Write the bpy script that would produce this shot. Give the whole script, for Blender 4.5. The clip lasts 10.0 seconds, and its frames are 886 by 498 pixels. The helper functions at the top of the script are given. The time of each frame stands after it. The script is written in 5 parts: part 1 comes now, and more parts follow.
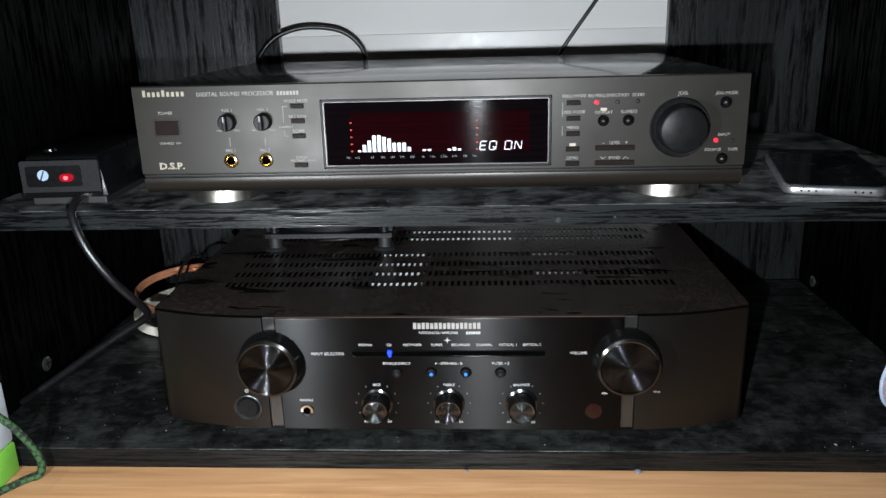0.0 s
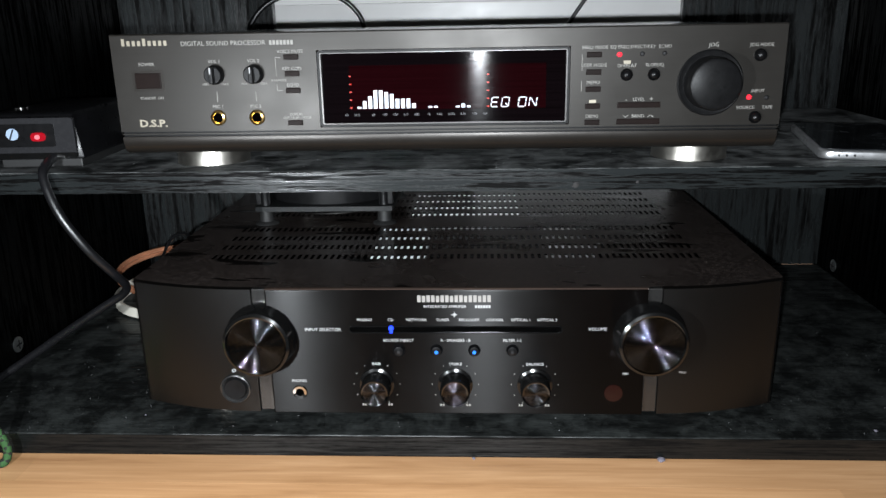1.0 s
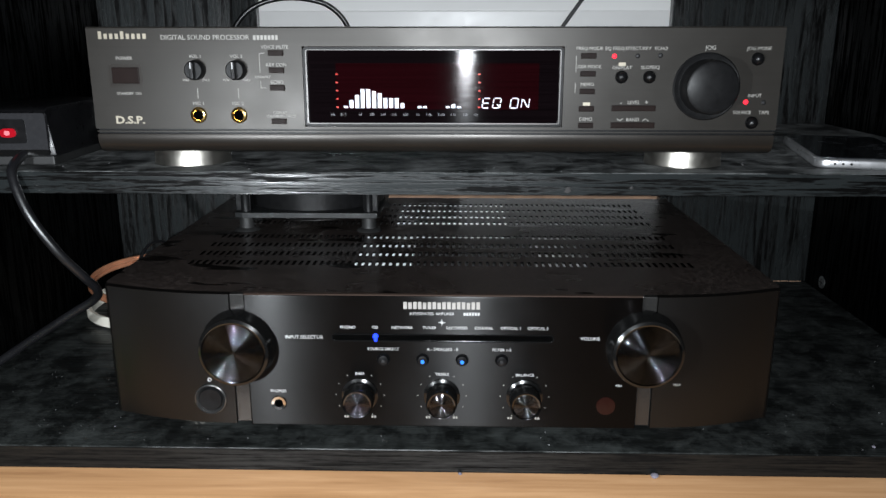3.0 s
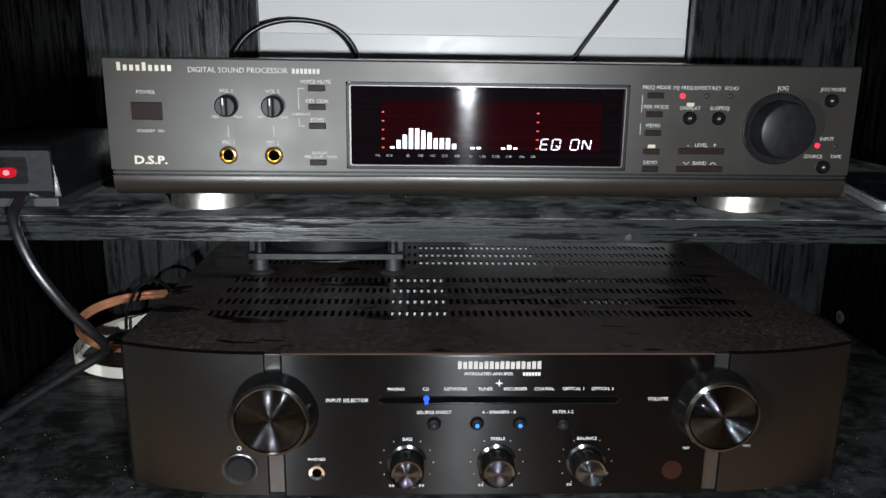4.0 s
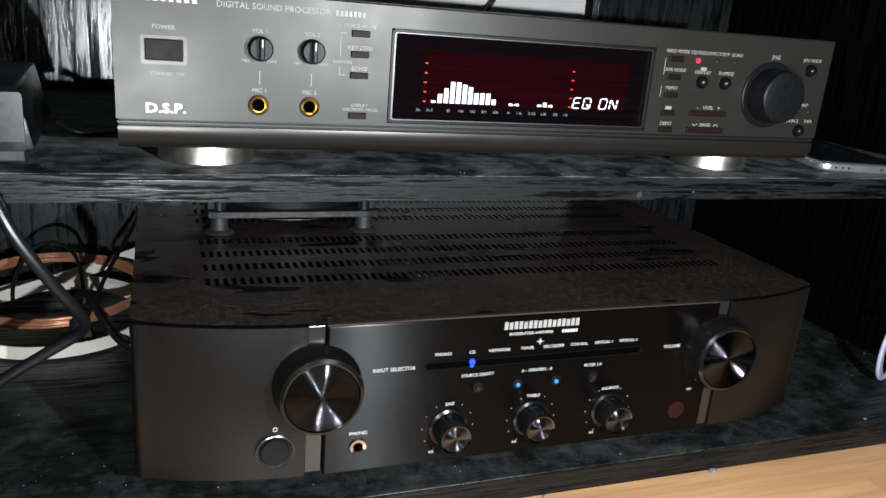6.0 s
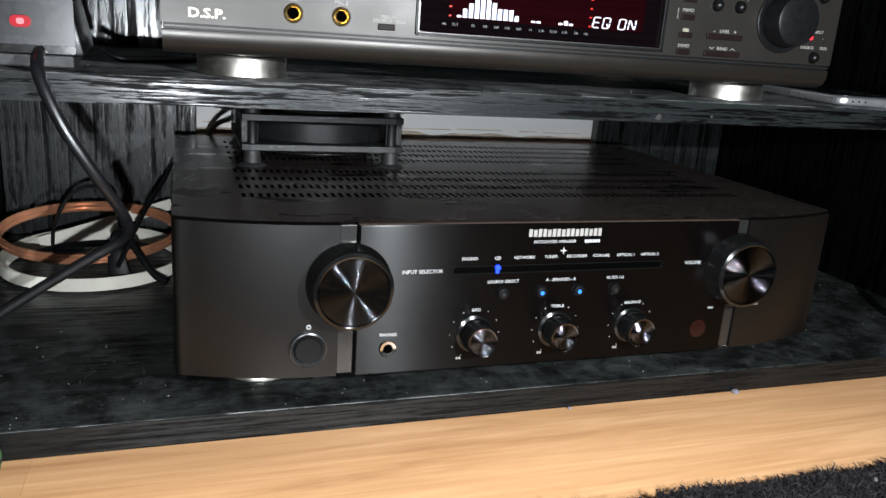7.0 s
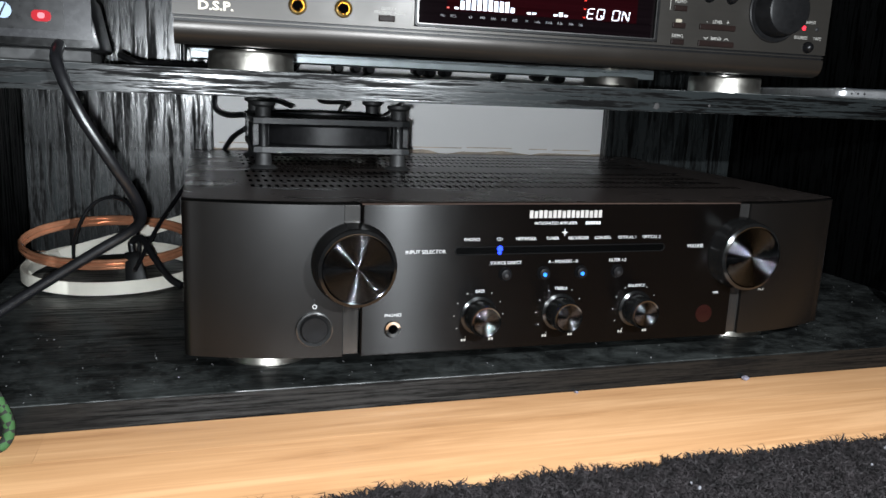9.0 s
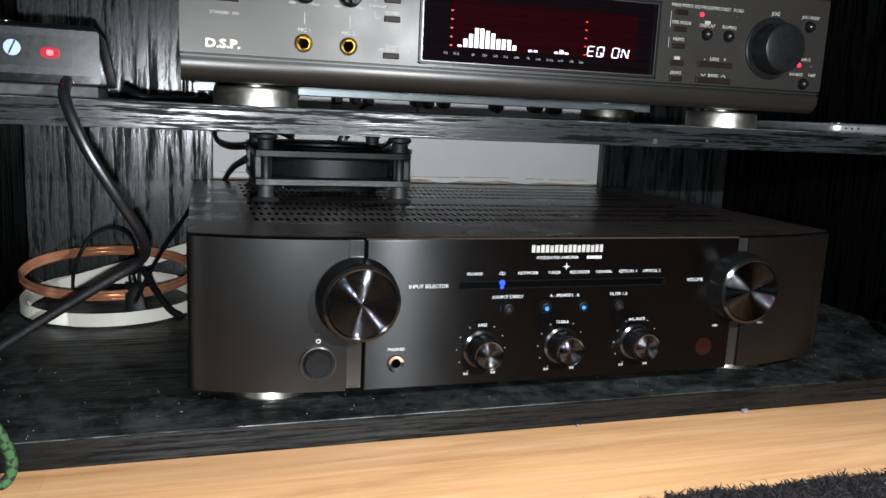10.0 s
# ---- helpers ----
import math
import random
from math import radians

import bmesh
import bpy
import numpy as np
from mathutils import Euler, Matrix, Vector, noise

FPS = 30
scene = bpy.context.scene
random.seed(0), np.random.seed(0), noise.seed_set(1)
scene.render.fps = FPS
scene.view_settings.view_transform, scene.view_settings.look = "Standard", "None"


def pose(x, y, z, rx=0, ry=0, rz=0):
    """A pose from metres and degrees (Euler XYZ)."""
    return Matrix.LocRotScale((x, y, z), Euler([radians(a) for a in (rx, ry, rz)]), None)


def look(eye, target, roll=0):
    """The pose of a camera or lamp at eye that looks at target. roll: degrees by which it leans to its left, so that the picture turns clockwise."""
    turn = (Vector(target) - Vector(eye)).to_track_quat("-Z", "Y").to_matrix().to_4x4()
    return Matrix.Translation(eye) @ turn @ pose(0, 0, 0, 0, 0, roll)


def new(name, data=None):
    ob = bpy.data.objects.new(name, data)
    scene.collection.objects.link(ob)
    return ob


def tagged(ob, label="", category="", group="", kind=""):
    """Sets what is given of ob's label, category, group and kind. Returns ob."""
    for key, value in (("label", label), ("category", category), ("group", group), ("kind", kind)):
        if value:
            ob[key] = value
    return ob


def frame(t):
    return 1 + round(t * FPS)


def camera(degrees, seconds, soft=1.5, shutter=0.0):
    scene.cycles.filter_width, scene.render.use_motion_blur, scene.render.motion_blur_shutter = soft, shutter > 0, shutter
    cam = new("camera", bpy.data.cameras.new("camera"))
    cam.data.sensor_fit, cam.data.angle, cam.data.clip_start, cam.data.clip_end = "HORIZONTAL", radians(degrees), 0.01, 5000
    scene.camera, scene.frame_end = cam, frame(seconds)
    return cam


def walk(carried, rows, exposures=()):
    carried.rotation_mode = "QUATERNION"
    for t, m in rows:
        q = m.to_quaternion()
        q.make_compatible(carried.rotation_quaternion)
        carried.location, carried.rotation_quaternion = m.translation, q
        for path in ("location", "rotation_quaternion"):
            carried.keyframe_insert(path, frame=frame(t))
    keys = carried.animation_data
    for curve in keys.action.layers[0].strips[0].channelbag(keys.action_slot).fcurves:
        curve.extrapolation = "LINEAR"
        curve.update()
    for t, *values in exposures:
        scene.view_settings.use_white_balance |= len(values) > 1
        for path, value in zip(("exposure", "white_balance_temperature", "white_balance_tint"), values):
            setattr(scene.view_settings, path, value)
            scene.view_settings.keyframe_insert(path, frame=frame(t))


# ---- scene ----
cam = camera(59.5, 10.0)
PATH = [
    (0, (0.031, -0.51, 0.332), (-0.09, 1.402, -0.244), -1.6),
    (0.5, (0.021, -0.49, 0.302), (-0.093, 1.422, -0.271), -1.4),
    (1, (0.018, -0.472, 0.295), (-0.082, 1.444, -0.273), -1.1),
    (1.5, (0.017, -0.459, 0.283), (-0.065, 1.462, -0.268), -0.8),
    (2, (0.013, -0.459, 0.279), (-0.045, 1.468, -0.255), -0.2),
    (3.5, (0.011, -0.453, 0.279), (-0.025, 1.484, -0.218), 0.1),
    (4, (-0.05, -0.412, 0.292), (0.028, 1.527, -0.19), 0.8),
    (4.5, (-0.138, -0.382, 0.311), (0.119, 1.524, -0.237), 2.4),
    (5, (-0.18, -0.358, 0.306), (0.33, 1.474, -0.312), 4.8),
    (5.2, (-0.195, -0.351, 0.295), (0.444, 1.456, -0.276), 5.8),
    (6.3, (-0.212, -0.37, 0.288), (0.488, 1.396, -0.341), 4.7),
    (6.5, (-0.22, -0.372, 0.282), (0.504, 1.376, -0.369), 4.7),
    (7, (-0.215, -0.398, 0.232), (0.419, 1.419, -0.311), 4.1),
    (7.5, (-0.208, -0.403, 0.212), (0.403, 1.447, -0.238), 3.3),
    (8, (-0.2, -0.416, 0.205), (0.376, 1.442, -0.259), 2.8),
    (8.5, (-0.207, -0.42, 0.194), (0.382, 1.443, -0.234), 2.9),
    (9, (-0.207, -0.421, 0.194), (0.371, 1.449, -0.217), 2.5),
    (9.5, (-0.207, -0.424, 0.19), (0.359, 1.454, -0.199), 2.4),
    (10, (-0.214, -0.421, 0.201), (0.384, 1.454, -0.151), 2.7),
]
walk(cam, [(t, look(eye, target, roll)) for t, eye, target, roll in PATH], [(0.0, 0.0), (3.5, 0.0), (4.5, 0.45), (5.2, 0.35), (6.5, 0.25), (7.5, 0.35), (10.0, 0.35)])

# ---- world and light ----
world = bpy.data.worlds.new("dark_room")
scene.world = world
world.use_nodes = True
world.node_tree.nodes["Background"].inputs["Color"].default_value = (0.5, 0.55, 0.65, 1)
world.node_tree.nodes["Background"].inputs["Strength"].default_value = 0.004


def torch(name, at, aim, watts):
    """A fixed lamp in front of the cabinet for a carried phone torch, a small white diode."""
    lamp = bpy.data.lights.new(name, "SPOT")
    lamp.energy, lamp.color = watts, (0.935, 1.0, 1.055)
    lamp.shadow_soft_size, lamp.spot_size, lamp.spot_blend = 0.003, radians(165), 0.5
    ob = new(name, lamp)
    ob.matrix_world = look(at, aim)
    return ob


# one carried torch put as two fixed lamps, at its early and late places
torch("torch_stand_in", (0.016, -0.462, 0.281), (0.03, 0.1, 0.12), 18.0)
torch("torch_stand_in", (-0.216, -0.418, 0.188), (-0.05, 0.1, 0.10), 10.0)

# ---- materials ----
def nodes_of(name):
    m = bpy.data.materials.new(name)
    m.use_nodes = True
    nt = m.node_tree
    return m, nt, nt.nodes["Principled BSDF"]


def coords(nt, scale=(1, 1, 1), rot=(0, 0, 0)):
    tc = nt.nodes.new("ShaderNodeTexCoord")
    mp = nt.nodes.new("ShaderNodeMapping")
    mp.inputs["Scale"].default_value = scale
    mp.inputs["Rotation"].default_value = rot
    nt.links.new(tc.outputs["Object"], mp.inputs["Vector"])
    return mp.outputs["Vector"]


def noise_tex(nt, vec, scale, detail=4.0, rough=0.55, distort=0.0):
    n = nt.nodes.new("ShaderNodeTexNoise")
    n.inputs["Scale"].default_value = scale
    n.inputs["Detail"].default_value = detail
    n.inputs["Roughness"].default_value = rough
    n.inputs["Distortion"].default_value = distort
    nt.links.new(vec, n.inputs["Vector"])
    return n.outputs["Fac"]


def ramp(nt, fac, stops):
    r = nt.nodes.new("ShaderNodeValToRGB")
    els = r.color_ramp.elements
    while len(els) < len(stops):
        els.new(0.5)
    for e, (p, c) in zip(els, stops):
        e.position = p
        e.color = (*c, 1) if len(c) == 3 else c
    nt.links.new(fac, r.inputs["Fac"])
    return r.outputs["Color"]


def grey(v):
    return (v, v, v)


def bump(nt, bsdf, fac, strength, dist=0.001):
    b = nt.nodes.new("ShaderNodeBump")
    b.inputs["Strength"].default_value = strength
    b.inputs["Distance"].default_value = dist
    nt.links.new(fac, b.inputs["Height"])
    nt.links.new(b.outputs["Normal"], bsdf.inputs["Normal"])


def mixed(nt, fac, a, b):
    m = nt.nodes.new("ShaderNodeMix")
    m.data_type = "RGBA"
    nt.links.new(fac, m.inputs[0])
    for sock, v in ((m.inputs[6], a), (m.inputs[7], b)):
        if isinstance(v, tuple):
            sock.default_value = (*v, 1)
        else:
            nt.links.new(v, sock)
    return m.outputs[2]


def plain(name, base, rough=0.5, metal=0.0, vary=0.12, scale=60.0, spec=0.5, bumpy=0.0, uneven=0.12):
    """A surface of one colour with slight unevenness in tone and gloss."""
    m, nt, b = nodes_of(name)
    v = coords(nt)
    f = noise_tex(nt, v, scale, 5)
    lo, hi = tuple(c * (1 - vary) for c in base), tuple(min(1, c * (1 + vary)) for c in base)
    nt.links.new(ramp(nt, f, [(0.3, lo), (0.7, hi)]), b.inputs["Base Color"])
    g = noise_tex(nt, v, scale * 4, 3)
    nt.links.new(ramp(nt, g, [(0.3, grey(max(0, rough * (1 - uneven)))), (0.7, grey(min(1, rough * (1 + uneven))))]), b.inputs["Roughness"])
    b.inputs["Metallic"].default_value = metal
    b.inputs["Specular IOR Level"].default_value = spec
    if bumpy:
        bump(nt, b, noise_tex(nt, v, scale * 12, 2), bumpy, 0.0004)
    return m


def glow(name, color, strength, base=(0.02, 0.02, 0.02)):
    m, nt, b = nodes_of(name)
    b.inputs["Base Color"].default_value = (*base, 1)
    b.inputs["Emission Color"].default_value = (*color, 1)
    b.inputs["Emission Strength"].default_value = strength
    b.inputs["Roughness"].default_value = 0.3
    b.inputs["Specular IOR Level"].default_value = 0.1
    return m


def black_wood(name, axis, lo=0.008, hi=0.03, rough=(0.34, 0.6), dust=0.0, scale=1.0, spec=0.5, dust_col=(0.055, 0.06, 0.058), fine=1.0, relief=0.5, soft=0.0):
    """Black ash foil: pores and cathedral figure drawn out along one axis."""
    m, nt, b = nodes_of(name)
    s = {"x": (16, 230, 230), "z": (230, 230, 16), "y": (230, 16, 230)}[axis]
    v = coords(nt, tuple(c * scale * (fine if c > 100 else 1.0) for c in s))
    fig = noise_tex(nt, v, 1.0, 2.0, 0.45, 0.7)
    s2 = {"x": (110, 900, 900), "z": (900, 900, 110), "y": (900, 110, 900)}[axis]
    pore = noise_tex(nt, coords(nt, s2), 1.0, 3, 0.6)
    both = nt.nodes.new("ShaderNodeMath")
    both.operation = "MULTIPLY_ADD"
    both.inputs[1].default_value = 0.45
    nt.links.new(pore, both.inputs[0])
    nt.links.new(fig, both.inputs[2])
    col = ramp(nt, both.outputs[0], [(0.66 - soft, grey(lo)), (0.75 + soft, (hi * 0.86, hi, hi * 1.03))])
    rgh = ramp(nt, both.outputs[0], [(0.62, grey(rough[1])), (0.78, grey(rough[0]))])
    nt.links.new(ramp(nt, both.outputs[0], [(0.62 - soft, grey(spec * 0.12)), (0.78 + soft, grey(spec))]), b.inputs["Specular IOR Level"])
    if dust:
        w = coords(nt, (1, 1, 1))
        d = noise_tex(nt, w, 34, 12, 0.74, 0.15)
        sp_ = noise_tex(nt, w, 1500, 2, 0.6)
        both_d = nt.nodes.new("ShaderNodeMath")
        both_d.operation = "MULTIPLY_ADD"
        both_d.inputs[1].default_value = 0.28
        nt.links.new(sp_, both_d.inputs[0])
        nt.links.new(d, both_d.inputs[2])
        fac = ramp(nt, both_d.outputs[0], [(0.57, grey(0.04)), (0.65, grey(dust * 0.4)), (0.80, grey(dust))])
        col = mixed(nt, fac, col, dust_col)
        rgh = mixed(nt, fac, rgh, grey(0.9))
    nt.links.new(col, b.inputs["Base Color"])
    nt.links.new(rgh, b.inputs["Roughness"])
    bump(nt, b, both.outputs[0], relief, 0.0005)
    return m


def brushed(name, base, rough, metal, along="x", aniso=0.0, streak=0.15, spec=0.5):
    """Metal or lacquer with fine brush lines along one axis."""
    m, nt, b = nodes_of(name)
    s = {"x": (6, 900, 900), "z": (900, 900, 6), "y": (900, 6, 900)}[along]
    f = noise_tex(nt, coords(nt, s), 1.0, 3, 0.6)
    g = noise_tex(nt, coords(nt), 35, 4)
    nt.links.new(ramp(nt, f, [(0.3, tuple(c * (1 - streak) for c in base)), (0.7, tuple(c * (1 + streak) for c in base))]), b.inputs["Base Color"])
    nt.links.new(ramp(nt, g, [(0.3, grey(rough * 0.9)), (0.7, grey(rough * 1.1))]), b.inputs["Roughness"])
    b.inputs["Metallic"].default_value = metal
    b.inputs["Specular IOR Level"].default_value = spec
    if aniso:
        b.inputs["Anisotropic"].default_value = aniso
        tv = nt.nodes.new("ShaderNodeCombineXYZ")
        for i, a in enumerate("xyz"):
            tv.inputs[i].default_value = 1.0 if a == {"x": "z", "z": "x", "y": "x"}[along] else 0.0
        nt.links.new(tv.outputs[0], b.inputs["Tangent"])
    bump(nt, b, f, 0.15 if aniso else 0.12, 0.0002)
    return m


def turned(name, base, rough, metal, aniso=0.85, axis="Y"):
    """A face turned on a lathe: the gloss fans out from the axis."""
    m, nt, b = nodes_of(name)
    b.inputs["Base Color"].default_value = (*base, 1)
    b.inputs["Roughness"].default_value = rough
    b.inputs["Metallic"].default_value = metal
    b.inputs["Anisotropic"].default_value = aniso
    tc = nt.nodes.new("ShaderNodeTexCoord")
    mul = nt.nodes.new("ShaderNodeVectorMath")
    mul.operation = "MULTIPLY"
    mul.inputs[1].default_value = (0.0 if axis == "X" else 1.0, 0.0 if axis == "Y" else 1.0, 0.0 if axis == "Z" else 1.0)
    unit = nt.nodes.new("ShaderNodeVectorMath")
    unit.operation = "NORMALIZE"
    nt.links.new(tc.outputs["Object"], mul.inputs[0])
    nt.links.new(mul.outputs[0], unit.inputs[0])
    nt.links.new(unit.outputs[0], b.inputs["Tangent"])
    return m


def laminate(name):
    """Oak laminate: strips with figure along x."""
    m, nt, b = nodes_of(name)
    fig = noise_tex(nt, coords(nt, (3.0, 40, 40)), 1.0, 7, 0.6, 1.3)
    fine = noise_tex(nt, coords(nt, (14, 380, 380)), 1.0, 3, 0.6)
    add = nt.nodes.new("ShaderNodeMath")
    add.operation = "MULTIPLY_ADD"
    add.inputs[1].default_value = 0.45
    nt.links.new(fine, add.inputs[0])
    nt.links.new(fig, add.inputs[2])
    col = ramp(nt, add.outputs[0], [(0.46, (0.36, 0.178, 0.078)), (0.62, (0.485, 0.258, 0.118)), (0.74, (0.54, 0.295, 0.14)), (0.90, (0.635, 0.362, 0.182))])
    obj = nt.nodes.new("ShaderNodeObjectInfo")
    tone = ramp(nt, obj.outputs["Random"], [(0.0, grey(0.86)), (1.0, grey(1.0))])
    mul = nt.nodes.new("ShaderNodeMix")
    mul.data_type, mul.blend_type = "RGBA", "MULTIPLY"
    mul.inputs[0].default_value = 1.0
    nt.links.new(col, mul.inputs[6])
    nt.links.new(tone, mul.inputs[7])
    nt.links.new(mul.outputs[2], b.inputs["Base Color"])
    b.inputs["Roughness"].default_value = 0.42
    bump(nt, b, add.outputs[0], 0.15, 0.0005)
    return m


def dusty(name, base, dust_col, rough, lo=0.35, hi=0.65, scale=40.0, metal=0.0, amount=1.0, stretch=(1, 1, 1), dull=0.85):
    """Lacquered metal under an uneven film of dust, with wiped marks."""
    m, nt, b = nodes_of(name)
    v = coords(nt, stretch)
    d = noise_tex(nt, v, scale, 7, 0.62, 0.8)
    speck = noise_tex(nt, coords(nt), 900, 2, 0.7)
    add = nt.nodes.new("ShaderNodeMath")
    add.operation = "MULTIPLY_ADD"
    add.inputs[1].default_value = 0.35
    nt.links.new(speck, add.inputs[0])
    nt.links.new(d, add.inputs[2])
    fac = ramp(nt, add.outputs[0], [(lo + 0.17, grey(0)), (hi + 0.17, grey(amount))])
    nt.links.new(mixed(nt, fac, base, dust_col), b.inputs["Base Color"])
    nt.links.new(mixed(nt, fac, grey(rough), grey(dull)), b.inputs["Roughness"])
    b.inputs["Metallic"].default_value = metal
    b.inputs["Specular IOR Level"].default_value = 0.8
    return m


def dusty_lid(name):
    """Black lacquered steel under an even film of brown dust, with a few marks wiped clean."""
    m, nt, b = nodes_of(name)
    speck = noise_tex(nt, coords(nt), 420, 8, 0.78)
    film = ramp(nt, speck, [(0.36, (0.008, 0.0062, 0.0056)), (0.52, (0.026, 0.0198, 0.0176)), (0.66, (0.075, 0.060, 0.054))])
    cloud = noise_tex(nt, coords(nt, (1, 1.4, 1)), 9, 4, 0.55, 0.3)
    smear = noise_tex(nt, coords(nt, (0.8, 2.2, 1)), 26, 2, 0.4, 0.5)
    wiped = ramp(nt, smear, [(0.655, grey(0)), (0.68, grey(1))])
    thin = ramp(nt, cloud, [(0.35, grey(0.55)), (0.65, grey(0.0))])
    col = mixed(nt, thin, film, (0.009, 0.0075, 0.0068))
    col = mixed(nt, wiped, col, (0.0035, 0.0028, 0.0026))
    nt.links.new(col, b.inputs["Base Color"])
    nt.links.new(mixed(nt, wiped, mixed(nt, thin, grey(0.3), grey(0.22)), grey(0.16)), b.inputs["Roughness"])
    b.inputs["Specular IOR Level"].default_value = 0.6
    bump(nt, b, speck, 0.12, 0.0003)
    return m


WOOD_V = black_wood("black_ash_upright", "z", 0.0015, 0.019, (0.23, 0.5), scale=0.8, spec=0.75, soft=0.05)
# near-black copy of the ash: shade on the side panels put into its colour
WOOD_SHADED = black_wood("black_ash_shaded", "z", 0.0003, 0.0009, (0.5, 0.7), spec=0.06)
WOOD_H = black_wood("black_ash_edge", "x", 0.0015, 0.014, (0.22, 0.5), scale=1.0, spec=0.4, fine=2.0, relief=0.25)
WOOD_TOP = black_wood("black_ash_dusty", "x", 0.0009, 0.004, (0.3, 0.55), dust=1.0, dust_col=(0.24, 0.25, 0.25))
WOOD_BOARD = black_wood("black_ash_board", "x", 0.0009, 0.0025, (0.3, 0.5), dust=0.4, dust_col=(0.075, 0.083, 0.08))
EDGING = black_wood("brown_black_edging", "x", 0.004, 0.006, (0.3, 0.42), scale=1.4, spec=0.34, fine=2.0, relief=0.06, soft=0.08)
WALL_WHITE = plain("white_wall_paint", (0.88, 0.87, 0.86), 0.6, vary=0.03, scale=8, bumpy=0.15)
TRIM_WHITE = plain("white_gloss_paint", (0.8, 0.79, 0.78), 0.35, vary=0.03, scale=20)
ROOM = plain("room_paint", (0.3, 0.29, 0.27), 0.8, vary=0.05, scale=3)
SKIRT = plain("worn_pine_skirting", (0.42, 0.26, 0.17), 0.55, vary=0.25, scale=45)
OAK = laminate("oak_laminate")
SUBFLOOR = plain("floor_joint", (0.12, 0.07, 0.035), 0.8)
RUG_MAT = plain("black_shag", (0.0092, 0.0075, 0.0080), 0.75, vary=0.8, scale=160, spec=0.22)
RUG_BASE = plain("rug_backing", (0.01, 0.01, 0.011), 0.9)
GUN = brushed("gunmetal_front", (0.0215, 0.0195, 0.0172), 0.385, 0.4, "x", 0.0, 0.05, 0.3)
GUN_DARK = brushed("gunmetal_lip", (0.018, 0.015, 0.0125), 0.34, 0.5, "x", 0.0, 0.06)
COVER = dusty("processor_cover", (0.012, 0.008, 0.007), (0.05, 0.04, 0.038), 0.11, 0.5, 0.85, 30, amount=0.3)
SILVER = plain("satin_aluminium", (0.42, 0.4, 0.36), 0.36, 1.0, vary=0.06)
BEZEL = brushed("bezel_aluminium", (0.07, 0.068, 0.067), 0.4, 1.0, "x")
BLACKP = plain("black_plastic", (0.0036, 0.0036, 0.0040), 0.3, vary=0.2, spec=0.25)
BLACKM = plain("black_matt_plastic", (0.005, 0.005, 0.0053), 0.40, vary=0.25, scale=200, bumpy=0.1, spec=0.14)
RUBBER = plain("black_rubber", (0.0080, 0.0080, 0.0080), 0.6, vary=0.2)
FAN_GREY = plain("grey_black_plastic", (0.008, 0.0088, 0.0092), 0.42, vary=0.2, scale=150, spec=0.3)
BUTTON = plain("brown_button", (0.008, 0.0048, 0.0042), 0.45, vary=0.2, spec=0.06)
# near-black without gloss: the shade inside holes put into the colour
HOLE_SHADE = plain("hole_shade_black", (0.0006, 0.0006, 0.0006), 0.9, spec=0.0)
GOLD = plain("gold_plate", (0.82, 0.55, 0.2), 0.22, 1.0, vary=0.1)
CHROME = plain("chrome", (0.75, 0.74, 0.72), 0.14, 1.0, vary=0.05)
PRINT_GREY = plain("grey_print", (0.23, 0.222, 0.205), 0.6, vary=0.1)
PRINT_GOLD = plain("champagne_print", (0.28, 0.25, 0.195), 0.4, 0.3, vary=0.1)
PRINT_WHITE = plain("white_print", (0.42, 0.42, 0.42), 0.5, vary=0.05)
AMP_FRONT = brushed("black_brushed_front", (0.0014, 0.0011, 0.0010), 0.33, 0.0, "x", 1.0, 0.15, 0.15)
AMP_END = plain("black_satin_end", (0.0026, 0.0021, 0.0018), 0.36, vary=0.03, scale=25, spec=0.38, uneven=0.02)
AMP_LID = dusty_lid("black_dusty_lid")
COLUMN = brushed("column_metal", (0.06, 0.058, 0.056), 0.26, 0.8, "z", 0.0, 0.1)
KNOB_SIDE = plain("knob_black_gloss", (0.0036, 0.0036, 0.0036), 0.16, vary=0.1)
KNOB_FACE = turned("knob_turned_face", (0.085, 0.09, 0.094), 0.06, 1.0, 0.0)
KNOB_SMALL = turned("small_knob_face", (0.08, 0.08, 0.083), 0.1, 1.0, 0.0)
STEEL_DARK = plain("dark_chassis_steel", (0.02, 0.02, 0.021), 0.5, 0.6)
ALU = plain("bare_aluminium", (0.85, 0.88, 0.89), 0.5, 0.05, vary=0.1)
CABLE = plain("black_cable", (0.0056, 0.0056, 0.0064), 0.32, vary=0.2)
WHITE_CABLE = plain("ivory_flat_cable", (0.72, 0.69, 0.6), 0.45, vary=0.06)
COPPER_CABLE = plain("clear_copper_cable", (0.56, 0.25, 0.14), 0.2, 0.55, vary=0.25)
SCREW = plain("zinc_screw", (0.5, 0.52, 0.52), 0.4, 1.0)


# ---- mesh helpers ----
ORIGIN = {}


def part(name, bm, material, parent, label="", smooth=False):
    """Links a bmesh, built in world metres, as one mesh under its thing or part."""
    o = ORIGIN[parent.name]
    bmesh.ops.translate(bm, verts=bm.verts, vec=-o)
    me = bpy.data.meshes.new(name)
    bm.to_mesh(me)
    bm.free()
    me.materials.append(material)
    if smooth:
        me.shade_smooth()
        me.set_sharp_from_angle(angle=radians(38))
    ob = new(name, me)
    ob.parent = parent
    ORIGIN[ob.name] = o
    if label:
        tagged(ob, label)
    return ob


def thing(name, at, label, category, group="", kind=""):
    e = new(name)
    e.location = at
    e.empty_display_size = 0.02
    ORIGIN[e.name] = Vector(at)
    return tagged(e, label, category, group, kind)


